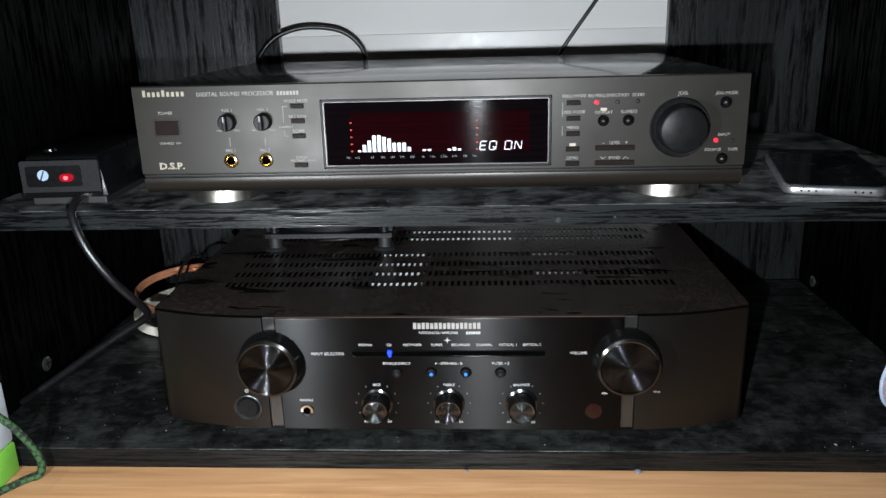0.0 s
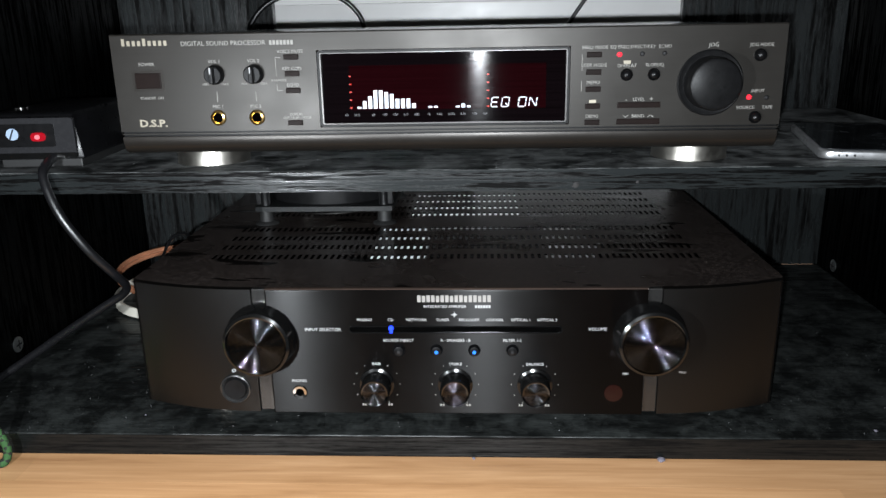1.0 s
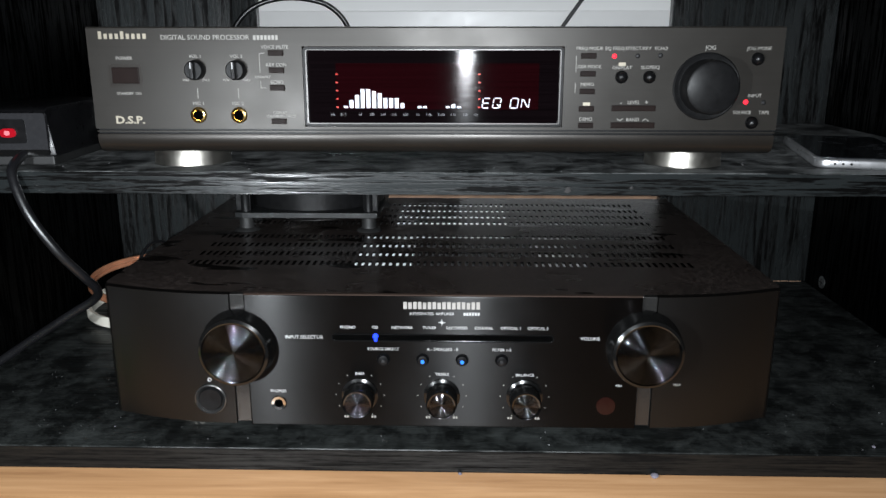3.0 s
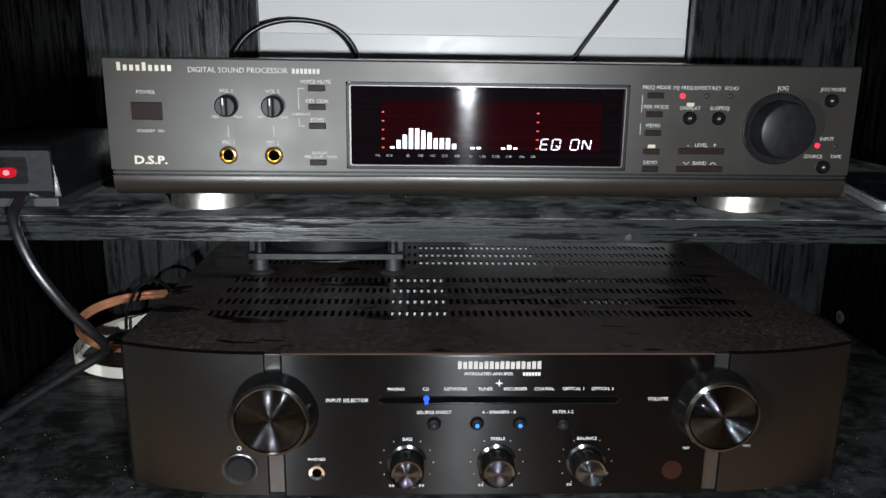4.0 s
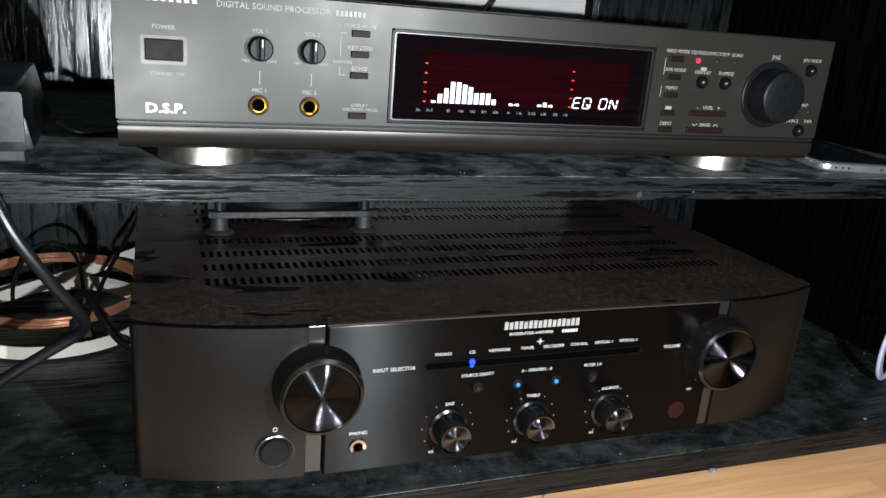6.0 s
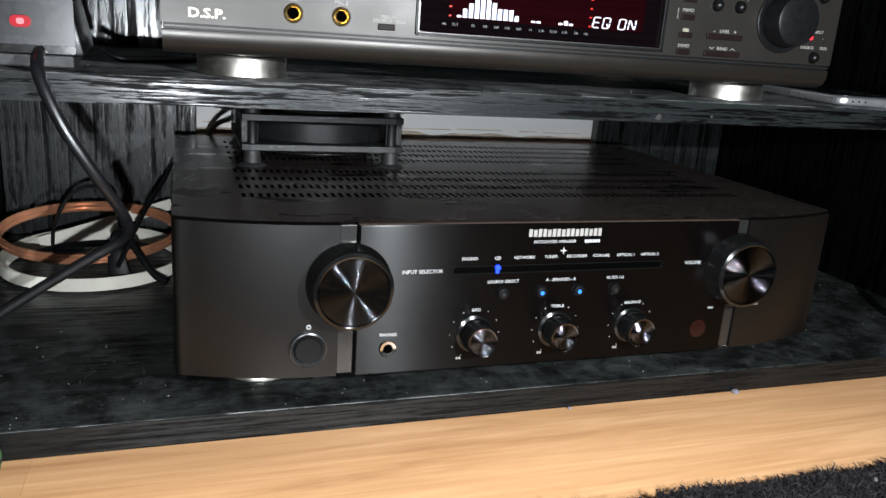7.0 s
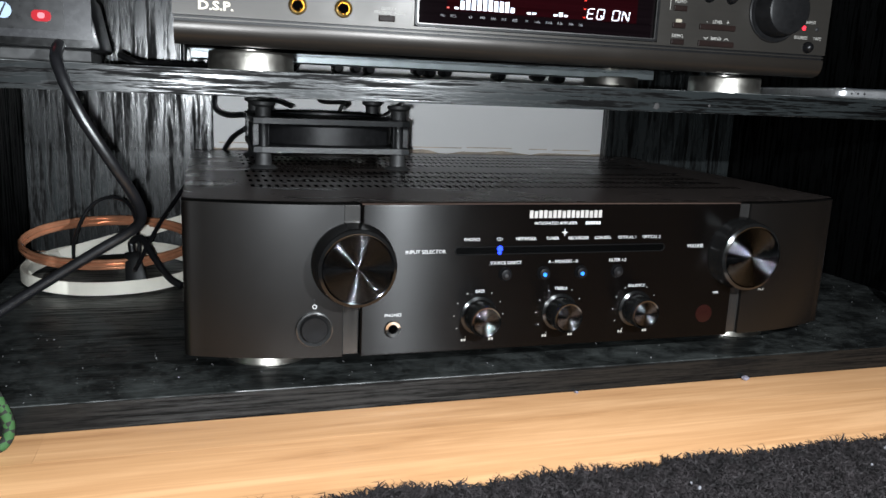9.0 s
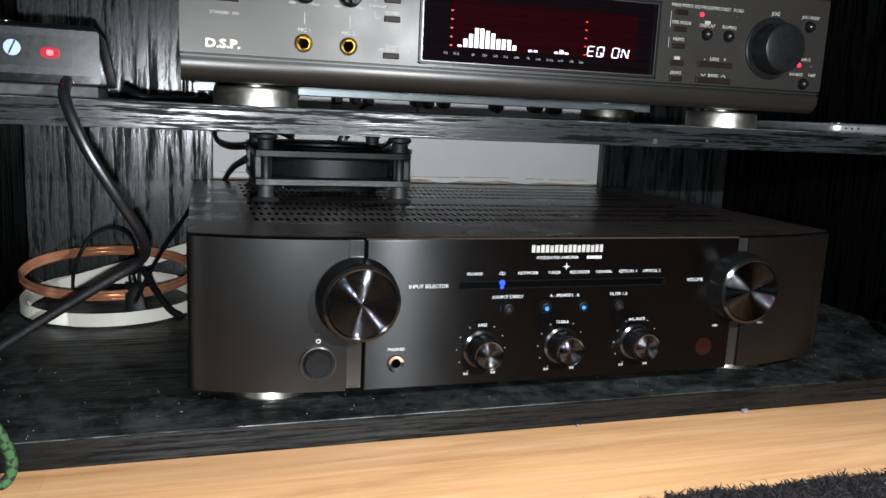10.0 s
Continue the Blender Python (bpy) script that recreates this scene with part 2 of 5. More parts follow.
def solid(name, bm, material, label, category, kind="", at=None, group="", smooth=False):
    """A thing of one mesh; its origin is put at the given place."""
    o = Vector(at or (0, 0, 0))
    bmesh.ops.translate(bm, verts=bm.verts, vec=-o)
    me = bpy.data.meshes.new(name)
    bm.to_mesh(me)
    bm.free()
    me.materials.append(material)
    if smooth:
        me.shade_smooth()
        me.set_sharp_from_angle(angle=radians(38))
    ob = new(name, me)
    ob.location = o
    ORIGIN[ob.name] = o
    return tagged(ob, label, category, group, kind)


def box(x0, x1, y0, y1, z0, z1, bevel=0.0, seg=2, bm=None):
    bm = bm or bmesh.new()
    r = bmesh.ops.create_cube(bm, size=1)
    for v in r["verts"]:
        v.co = Vector((x0 + (v.co.x + 0.5) * (x1 - x0), y0 + (v.co.y + 0.5) * (y1 - y0), z0 + (v.co.z + 0.5) * (z1 - z0)))
    if bevel:
        es = {e for v in r["verts"] for e in v.link_edges}
        bmesh.ops.bevel(bm, geom=list(es), offset=bevel, segments=seg, profile=0.5, affect="EDGES")
    return bm


def lathe(profile, centre, axis="y", n=48, bm=None, closed=True):
    """Turns (radius, height) pairs round an axis through centre. Height runs along +axis."""
    bm = bm or bmesh.new()
    c = Vector(centre)
    rings = []
    for r, h in profile:
        ring = []
        for i in range(n):
            a = 2 * math.pi * i / n
            u, w = r * math.cos(a), r * math.sin(a)
            p = {"y": (u, h, w), "z": (u, w, h), "x": (h, u, w)}[axis]
            ring.append(bm.verts.new(c + Vector(p)))
        rings.append(ring)
    for a, b in zip(rings, rings[1:]):
        for i in range(n):
            bm.faces.new((a[i], a[(i + 1) % n], b[(i + 1) % n], b[i]))
    if closed:
        for ring, (r, h) in ((rings[0], profile[0]), (rings[-1], profile[-1])):
            if r > 1e-6:
                bm.faces.new(ring)
    bmesh.ops.recalc_face_normals(bm, faces=bm.faces)
    return bm


def smooth_path(pts, per=10):
    """A Catmull-Rom path through the points."""
    p = [Vector(q) for q in pts]
    p = [2 * p[0] - p[1]] + p + [2 * p[-1] - p[-2]]
    out = []
    for i in range(1, len(p) - 2):
        a, b, c, d = p[i - 1:i + 3]
        for k in range(per):
            t = k / per
            out.append(0.5 * (2 * b + (c - a) * t + (2 * a - 5 * b + 4 * c - d) * t * t + (3 * b - a - 3 * c + d) * t ** 3))
    out.append(p[-2])
    return out


def sweep(path, section, bm=None, closed=False, up=(0, 0, 1)):
    """Carries a closed section, (side, height) pairs, along a path."""
    bm = bm or bmesh.new()
    rings, n = [], len(path)
    upv = Vector(up)
    for i, p in enumerate(path):
        d = (path[(i + 1) % n] - path[i - 1]) if closed else (path[min(i + 1, n - 1)] - path[max(i - 1, 0)])
        d.normalize()
        side = d.cross(upv)
        if side.length < 0.05:
            side = d.cross(Vector((0, 1, 0)))
        side.normalize()
        top = side.cross(d)
        rings.append([bm.verts.new(p + side * s + top * h) for s, h in section])
    m = len(section)
    pairs = list(zip(rings, rings[1:])) + ([(rings[-1], rings[0])] if closed else [])
    for a, b in pairs:
        for i in range(m):
            bm.faces.new((a[i], a[(i + 1) % m], b[(i + 1) % m], b[i]))
    if not closed:
        bm.faces.new(rings[0])
        bm.faces.new(rings[-1])
    bmesh.ops.recalc_face_normals(bm, faces=bm.faces)
    return bm


def circle(r, n=12):
    return [(r * math.cos(2 * math.pi * i / n), r * math.sin(2 * math.pi * i / n)) for i in range(n)]


def prism_x(outline, x0, x1, bevel=0.0, bm=None):
    """Draws an outline of (y, z) pairs out along x."""
    bm = bm or bmesh.new()
    a = [bm.verts.new((x0, y, z)) for y, z in outline]
    b = [bm.verts.new((x1, y, z)) for y, z in outline]
    n = len(outline)
    for i in range(n):
        bm.faces.new((a[i], a[(i + 1) % n], b[(i + 1) % n], b[i]))
    bm.faces.new(a)
    bm.faces.new(b)
    bmesh.ops.recalc_face_normals(bm, faces=bm.faces)
    if bevel:
        bmesh.ops.bevel(bm, geom=[e for e in bm.edges if len(e.link_faces) == 2 and e.calc_face_angle(0) > 0.6], offset=bevel, segments=2, profile=0.5, affect="EDGES")
    return bm


def prism_z(outline, z0, z1, bm=None):
    bm = bm or bmesh.new()
    a = [bm.verts.new((x, y, z0)) for x, y in outline]
    b = [bm.verts.new((x, y, z1)) for x, y in outline]
    n = len(outline)
    for i in range(n):
        bm.faces.new((a[i], a[(i + 1) % n], b[(i + 1) % n], b[i]))
    bm.faces.new(a)
    bm.faces.new(b)
    bmesh.ops.recalc_face_normals(bm, faces=bm.faces)
    return bm


def rounded(x0, x1, z0, z1, r, n=5):
    """A rounded rectangle as (x, z) pairs."""
    out = []
    for cx, cz, a0 in ((x1 - r, z1 - r, 0), (x0 + r, z1 - r, 90), (x0 + r, z0 + r, 180), (x1 - r, z0 + r, 270)):
        for i in range(n + 1):
            a = radians(a0 + 90 * i / n)
            out.append((cx + r * math.cos(a), cz + r * math.sin(a)))
    return out


def plate(outline, y0, y1, bm=None):
    """An outline of (x, z) pairs drawn out along y."""
    bm = bm or bmesh.new()
    a = [bm.verts.new((x, y0, z)) for x, z in outline]
    b = [bm.verts.new((x, y1, z)) for x, z in outline]
    n = len(outline)
    for i in range(n):
        bm.faces.new((a[i], a[(i + 1) % n], b[(i + 1) % n], b[i]))
    bm.faces.new(a)
    bm.faces.new(b)
    bmesh.ops.recalc_face_normals(bm, faces=bm.faces)
    return bm


def ring_plate(outer, inner, y0, y1):
    """A frame between two outlines with the same number of corners."""
    bm = bmesh.new()
    rows = [[bm.verts.new((x, y, z)) for x, z in o] for o, y in ((outer, y0), (inner, y0), (inner, y1), (outer, y1))]
    n = len(outer)
    for a, b in zip(rows, rows[1:] + rows[:1]):
        for i in range(n):
            bm.faces.new((a[i], a[(i + 1) % n], b[(i + 1) % n], b[i]))
    bmesh.ops.recalc_face_normals(bm, faces=bm.faces)
    return bm


def lettering(text, x, y, z, size, align="CENTER", shear=0.0, width=1.0, bm=None, weight=0.0):
    """Raised writing on an upright face that looks towards -y, as a bmesh."""
    cu = bpy.data.curves.new("lettering", "FONT")
    cu.body, cu.size, cu.align_x, cu.align_y, cu.shear = text, size, align, "CENTER", shear
    cu.extrude, cu.resolution_u, cu.offset = 0.00012, 2, weight
    tmp = bpy.data.objects.new("lettering", cu)
    scene.collection.objects.link(tmp)
    me = bpy.data.meshes.new_from_object(tmp.evaluated_get(bpy.context.evaluated_depsgraph_get()))
    bpy.data.objects.remove(tmp)
    bpy.data.curves.remove(cu)
    bm = bm or bmesh.new()
    k = len(bm.verts)
    bm.from_mesh(me)
    bpy.data.meshes.remove(me)
    bm.verts.ensure_lookup_table()
    for v in bm.verts[k:]:
        v.co = Vector((x + v.co.x * width, y - v.co.z, z + v.co.y))
    return bm


def bars(x0, x1, z0, z1, y, n, gap=0.25, bm=None):
    """A row of n plain upright bars in place of marks that stand for a name."""
    bm = bm or bmesh.new()
    w = (x1 - x0) / n
    for i in range(n):
        box(x0 + i * w, x0 + (i + 1 - gap) * w, y - 0.0003, y + 0.0002, z0, z1, bm=bm)
    return bm


# ---- room and floor ----
FLOOR, BOARD, SHELF0, SHELF1 = 0.0092, 0.025, 0.1832, 0.198
LEFT, RIGHT, BACK, EDGE_LOW, EDGE_UP = -0.367, 0.392, 0.372, -0.006, 0.043
GAP_L, GAP_R = -0.201, 0.2255

solid("floor", box(-1.6, 1.6, -2.4, 0.56, FLOOR - 0.02, FLOOR - 0.004), SUBFLOOR, "dark joints under oak laminate floor", "floor", "structure")
solid("wall_north", box(-1.6, 1.6, 0.415, 0.56, FLOOR - 0.02, 2.3), WALL_WHITE, "white painted plaster wall behind the cabinet", "wall", "structure")
solid("wall_south", box(-1.6, 1.6, -2.5, -2.4, FLOOR - 0.02, 2.3), ROOM, "plain wall of the dark room", "wall", "structure")
solid("wall_west", box(-1.7, -1.6, -2.5, 0.56, FLOOR - 0.02, 2.3), ROOM, "plain wall of the dark room", "wall", "structure")
solid("wall_east", box(1.6, 1.7, -2.5, 0.56, FLOOR - 0.02, 2.3), ROOM, "plain wall of the dark room", "wall", "structure")
solid("ceiling", box(-1.7, 1.7, -2.5, 0.56, 2.3, 2.4), ROOM, "plain ceiling of the dark room", "ceiling", "structure")
solid("baseboard", prism_x([(0.415, FLOOR), (0.399, FLOOR), (0.399, 0.108), (0.404, 0.1155), (0.415, 0.1175)], -1.5, 1.5), SKIRT, "worn pine baseboard with ragged paint along its top", "baseboard", "structure")
tr_bm = bmesh.new()
random.seed(4)
xs = np.linspace(-0.32, 0.32, 70)
top = [0.1205 + 0.004 * noise.noise((x * 30, 0, 0)) + 0.002 * noise.noise((x * 140, 3, 0)) for x in xs]
for i in range(len(xs) - 1):
    a = [tr_bm.verts.new(c) for c in ((xs[i], 0.412, 0.1160), (xs[i + 1], 0.412, 0.1160), (xs[i + 1], 0.412, top[i + 1]), (xs[i], 0.412, top[i]))]
    tr_bm.faces.new(a)
    b = [tr_bm.verts.new(c) for c in ((xs[i], 0.412, top[i]), (xs[i + 1], 0.412, top[i + 1]), (xs[i + 1], 0.416, top[i + 1] + 0.002), (xs[i], 0.416, top[i] + 0.002))]
    tr_bm.faces.new(b)
for x0_, x1_, z_ in ((-0.195, -0.150, 0.1272), (-0.050, 0.068, 0.1262), (0.074, 0.128, 0.1268), (0.150, 0.172, 0.1262), (0.180, 0.228, 0.1258)):
    box(x0_, x1_, 0.4138, 0.416, z_, z_ + 0.0009, bm=tr_bm)
solid("trim", tr_bm, plain("cream_filler", (0.6, 0.5, 0.4), 0.7, vary=0.3, scale=60), "ragged cream filler line above the baseboard", "trim", "structure")
solid("cable_trunking", box(-1.2, 1.2, 0.4125, 0.416, 0.272, 0.3135, 0.001), TRIM_WHITE, "white plastic trunking along the wall", "trunking", "structure")

# ---- cabinet ----
cab = thing("media_cabinet", (0.0125, 0.18, FLOOR), "black ash open media cabinet standing on the oak floor", "cabinet")
W = 0.018
part("bottom_board", box(LEFT, RIGHT, EDGE_LOW, BACK, FLOOR, BOARD, 0.0008), WOOD_BOARD, cab, "dusty black bottom board")
part("edge_strip", box(LEFT, RIGHT, EDGE_LOW - 0.0008, EDGE_LOW - 0.0001, FLOOR + 0.0002, BOARD - 0.0006), EDGING, cab, "brown-black edge strip of the bottom board")
part("side_panel", box(LEFT - W, LEFT - 0.0005, EDGE_LOW, BACK + 0.012, FLOOR, 0.62, 0.0008), WOOD_SHADED, cab)
part("side_panel", box(RIGHT + 0.0005, RIGHT + W, EDGE_LOW, BACK + 0.012, FLOOR, 0.62, 0.0008), WOOD_SHADED, cab)
part("shelf", box(LEFT, RIGHT, EDGE_UP + 0.0006, BACK - 0.0006, SHELF0, SHELF1, 0.0006), WOOD_TOP, cab, "dusty black ash shelf")
part("edge_strip", box(LEFT, RIGHT, EDGE_UP - 0.0006, EDGE_UP + 0.0004, SHELF0 + 0.0002, SHELF1 - 0.0003), WOOD_H, cab, "grained black edge strip of the shelf")
part("top_board", box(LEFT - W, RIGHT + W, EDGE_LOW, BACK + 0.012, 0.621, 0.64), WOOD_SHADED, cab)
part("back_panel", box(LEFT, GAP_L, BACK, BACK + 0.012, BOARD + 0.0005, 0.62, 0.0005), WOOD_V, cab, "black ash back panel with bold upright grain")
part("back_panel", box(GAP_R, RIGHT, BACK, BACK + 0.012, BOARD + 0.0005, 0.62, 0.0005), WOOD_V, cab, "black ash back panel with bold upright grain")


def cam_screw(x, y, z, sgn):
    bm = lathe([(0.0065, 0), (0.0065, 0.0008), (0.005, 0.0014), (0, 0.0014)] if sgn > 0 else [(0.0065, 0), (0.0065, -0.0008), (0.005, -0.0014), (0, -0.0014)], (x, y, z), "x", 20)
    part("screw_head", bm, SCREW, cab, "bright zinc screw head")
    cross = box(x + sgn * 0.0013, x + sgn * 0.0016, y - 0.004, y + 0.004, z - 0.0006, z + 0.0006)
    box(x + sgn * 0.0013, x + sgn * 0.0016, y - 0.0006, y + 0.0006, z - 0.004, z + 0.004, bm=cross)
    part("screw_slot", cross, STEEL_DARK, cab)


cam_screw(LEFT, 0.105, 0.043, 1)
cam_screw(RIGHT, 0.333, 0.036, -1)

# ---- sound processor ----
TX, TF, TB = -0.0065, 0.040, 0.330
TL, TR, TZ0, TZ1 = -0.2238, 0.2098, 0.211, 0.2885
GROOVE = 0.2262
proc = thing("sound_processor", (TX, 0.18, SHELF1), "grey metal digital sound processor with lit spectrum display on the shelf", "audio processor")
# front plate with a window for the display
DX0, DX1, DZ0, DZ1 = -0.0885, 0.0752, 0.2278, 0.2775
fp = bmesh.new()
box(TL, DX0, TF, TF + 0.004, GROOVE, TZ1, bm=fp)
box(DX1, TR, TF, TF + 0.004, GROOVE, TZ1, bm=fp)
box(DX0, DX1, TF, TF + 0.004, DZ1, TZ1, bm=fp)
box(DX0, DX1, TF, TF + 0.004, GROOVE, DZ0, bm=fp)
bmesh.ops.remove_doubles(fp, verts=fp.verts, dist=0.00001)
part("front_plate", fp, GUN, proc, "satin gunmetal front plate")
part("top_edge", prism_x([(TF, TZ1 - 0.0002), (TF + 0.0008, TZ1 + 0.0008), (TF + 0.004, TZ1 + 0.001), (TF + 0.004, TZ1 - 0.0002)], TL, TR), GUN, proc)
part("groove", box(TL + 0.001, TR - 0.001, TF + 0.0016, TF + 0.004, GROOVE - 0.0032, GROOVE - 0.0001), BLACKM, proc)
part("groove_bead", box(TL + 0.0004, TR - 0.0004, TF + 0.0005, TF + 0.003, GROOVE - 0.002, GROOVE - 0.0012), GUN, proc)
part("lower_lip", prism_x([(TF + 0.004, GROOVE - 0.0033), (TF + 0.0002, GROOVE - 0.0033), (TF, GROOVE - 0.0045), (TF + 0.0004, GROOVE - 0.009), (TF + 0.003, GROOVE - 0.0132), (TF + 0.0075, GROOVE - 0.0152), (TF + 0.012, GROOVE - 0.0152), (TF + 0.012, GROOVE - 0.004)], TL + 0.0006, TR - 0.0006), GUN_DARK, proc, "dark rolled lower lip", smooth=True)
part("cover", box(TL + 0.0035, TR - 0.0035, TF + 0.0042, TB, TZ0 + 0.002, TZ1 + 0.0006, 0.0012), COVER, proc, "dusty dark brown steel cover", smooth=True)
part("bottom_plate", box(TL + 0.006, TR - 0.006, 0.250, TB - 0.002, TZ0 - 0.0028, TZ0 + 0.0019), plain("zinc_plate", (0.42, 0.47, 0.48), 0.45, 0.7), proc)
for fx, fy in ((TX - 0.173, 0.090), (TX + 0.173, 0.090), (TX - 0.173, 0.265), (TX + 0.173, 0.265)):
    ft = part("foot", lathe([(0.0262, 0.0), (0.0262, 0.0006), (0.0258, 0.0025), (0.0258, 0.0098), (0.0252, 0.0112), (0.012, 0.0118), (0.012, 0.0126)], (fx, fy, SHELF1 + 0.0002), "z", 64), SILVER, proc, "satin aluminium disc foot", smooth=True)
# display
bez_o, bez_i = rounded(DX0 + 0.0004, DX1 - 0.0004, DZ0 + 0.0004, DZ1 - 0.0004, 0.0022), rounded(-0.0858, 0.0726, 0.2302, 0.2752, 0.0009)
disp = part("display", plate(bez_i, TF + 0.0022, TF + 0.0035), brushed("display_glass", (0.002, 0.0012, 0.0015), 0.1, 0.0, "x", 1.0, 0.3, 0.04), proc, "dark display with white bars and red ticks")
part("dark_surround", ring_plate(bez_o, rounded(DX0 + 0.0016, DX1 - 0.0016, DZ0 + 0.0016, DZ1 - 0.0016, 0.0016), TF - 0.0004, TF + 0.004), BLACKM, disp)
part("bezel", ring_plate(rounded(DX0 + 0.0018, DX1 - 0.0018, DZ0 + 0.0018, DZ1 - 0.0018, 0.0014), bez_i, TF - 0.0002, TF + 0.004), BEZEL, disp, "thin bright aluminium bezel")
part("tinted_window", plate(rounded(-0.068, 0.0600, 0.2386, 0.2672, 0.0005), TF + 0.0019, TF + 0.0021), brushed("red_tint", (0.0058, 0.0007, 0.0011), 0.1, 0.0, "x", 1.0, 0.3, 0.04), disp, "deep red tinted window")
WHITE_GLOW, RED_GLOW = glow("white_segment", (0.78, 0.88, 1.0), 2.2), glow("red_segment", (1.0, 0.03, 0.01), 1.1)
for x, high in ((-0.0633, 1.4), (-0.0597, 5.2), (-0.0561, 8.3), (-0.0525, 11.6), (-0.0489, 11.6), (-0.0453, 10.8), (-0.0417, 9.6), (-0.0381, 6.4), (-0.0345, 6.4), (-0.0309, 6.0), (-0.0273, 3.0), (-0.0165, 1.4), (-0.0129, 1.4), (0.0015, 1.4), (0.0051, 2.6), (0.0087, 1.4)):
    bm = bmesh.new()
    for k in range(round(high / 0.62)):
        box(x, x + 0.0024, TF + 0.0012, TF + 0.0017, 0.2396 + k * 0.00062, 0.2396 + k * 0.00062 + 0.0005, bm=bm)
    part("spectrum_bar", bm, WHITE_GLOW, disp, "glowing white segmented spectrum bar")
for x in (-0.0682, 0.0219):
    for k in range(5):
        part("level_tick", box(x, x + 0.0014, TF + 0.0012, TF + 0.0017, 0.2398 + k * 0.0051, 0.2405 + k * 0.0051), RED_GLOW, disp, "glowing red tick")
SEG = {"E": "afged", "Q": "abcdefk", "O": "abcdef", "N": "bcefm"}


def segment_letter(ch, x, z, w, h, s=0.00058):
    """One letter of a lit segment display, leaning slightly."""
    bm = bmesh.new()
    lean = 0.16
    lines = {"a": ((0.12, 1), (0.88, 1)), "d": ((0.12, 0), (0.88, 0)), "g": ((0.12, 0.5), (0.8, 0.5)), "f": ((0, 0.56), (0, 0.95)), "e": ((0, 0.05), (0, 0.44)),
             "b": ((1, 0.56), (1, 0.95)), "c": ((1, 0.05), (1, 0.44)), "k": ((0.55, 0.4), (0.9, 0.1)), "m": ((0.15, 0.9), (0.85, 0.12))}
    for c in SEG[ch]:
        (u0, v0), (u1, v1) = lines[c]
        a = Vector((x + u0 * w + lean * v0 * h, 0, z + v0 * h))
        b = Vector((x + u1 * w + lean * v1 * h, 0, z + v1 * h))
        d = (b - a).normalized()
        nrm = Vector((-d.z, 0, d.x)) * s * 0.5
        vs = [bm.verts.new(q + Vector((0, y, 0))) for y in (TF + 0.0012, TF + 0.0017) for q in (a + nrm, a - nrm, b - nrm, b + nrm)]
        for f in ((0, 1, 2, 3), (4, 5, 6, 7), (0, 1, 5, 4), (1, 2, 6, 5), (2, 3, 7, 6), (3, 0, 4, 7)):
            bm.faces.new([vs[i] for i in f])
    bmesh.ops.recalc_face_normals(bm, faces=bm.faces)
    return bm


for ch, x in (("E", 0.0243), ("Q", 0.0310), ("O", 0.0420), ("N", 0.0490)):
    part("segment_letter", segment_letter(ch, x, 0.2397, 0.0046, 0.0060), WHITE_GLOW, disp, "glowing white letter " + ch)
DIM = plain("dim_print", (0.13, 0.13, 0.14), 0.6)
for text, x in (("Hz", -0.0706), ("31.5", -0.0640), ("63", -0.0530), ("100", -0.0456), ("160", -0.0385), ("315", -0.0315), ("630", -0.0242), ("1k", -0.0164), ("1.6k", -0.0094), ("3.15k", -0.0014), ("6.3k", 0.0062), ("10k", 0.0138), ("16k", 0.0205)):
    part("scale_number", lettering(text, x, TF + 0.0016, 0.2354, 0.0022), DIM, disp, "tiny grey scale number")
# power switch
ps = part("power_frame", ring_plate(rounded(-0.2118, -0.1906, 0.2528, 0.2664, 0.0006), rounded(-0.2102, -0.1922, 0.2544, 0.2650, 0.0004), TF - 0.0004, TF + 0.001), GUN_DARK, proc)
part("power_button", box(-0.2099, -0.1925, TF - 0.0006, TF + 0.001, 0.2547, 0.2647, 0.0005), BUTTON, ps, "dark brown rocker power button")
for x in (-0.156, -0.130):
    kn = part("volume_dial", lathe([(0.0062, 0.0), (0.006, -0.005), (0.0052, -0.0062), (0, -0.0062)], (x, TF, 0.263), "y", 32), BLACKM, proc, "small black dial", smooth=True)
    part("grip", box(x - 0.0013, x + 0.0013, TF - 0.0105, TF - 0.006, 0.2578, 0.2682, 0.0007), BLACKM, kn)
    part("pointer", box(x - 0.0003, x + 0.0003, TF - 0.0108, TF - 0.0104, 0.264, 0.268), PRINT_WHITE, kn)
    part("guide_line", box(x - 0.0002, x + 0.0002, TF - 0.0002, TF + 0.0002, 0.2455, 0.2520), PRINT_GREY, proc)
    jk = part("jack_ring", lathe([(0.0029, 0.0), (0.0029, -0.0014), (0.0036, -0.0022), (0.0046, -0.0018), (0.0052, -0.0006), (0.0052, 0.0)], (x - 0.0005, TF, 0.235), "y", 32, closed=False), GOLD, proc, "gold plated microphone jack", smooth=True)
    # flat black disc on the plate paints the dark inside of the jack
    part("jack_hole", lathe([(0.0030, 0.0004), (0.0030, -0.0004), (0.0, -0.0004)], (x - 0.0005, TF - 0.0003, 0.235), "y", 24), HOLE_SHADE, jk)
for z in (0.2735, 0.2630, 0.2522, 0.2312):
    part("push_button", box(-0.1098, -0.1002, TF - 0.0012, TF + 0.001, z - 0.0017, z + 0.0017, 0.0004), BUTTON, proc, "small brown push button")
for z in (0.2718, 0.2610, 0.2502, 0.2394, 0.2290):
    part("push_button", box(0.0852, 0.0948, TF - 0.0012, TF + 0.001, z - 0.0017, z + 0.0017, 0.0004), BUTTON, proc, "small brown push button")
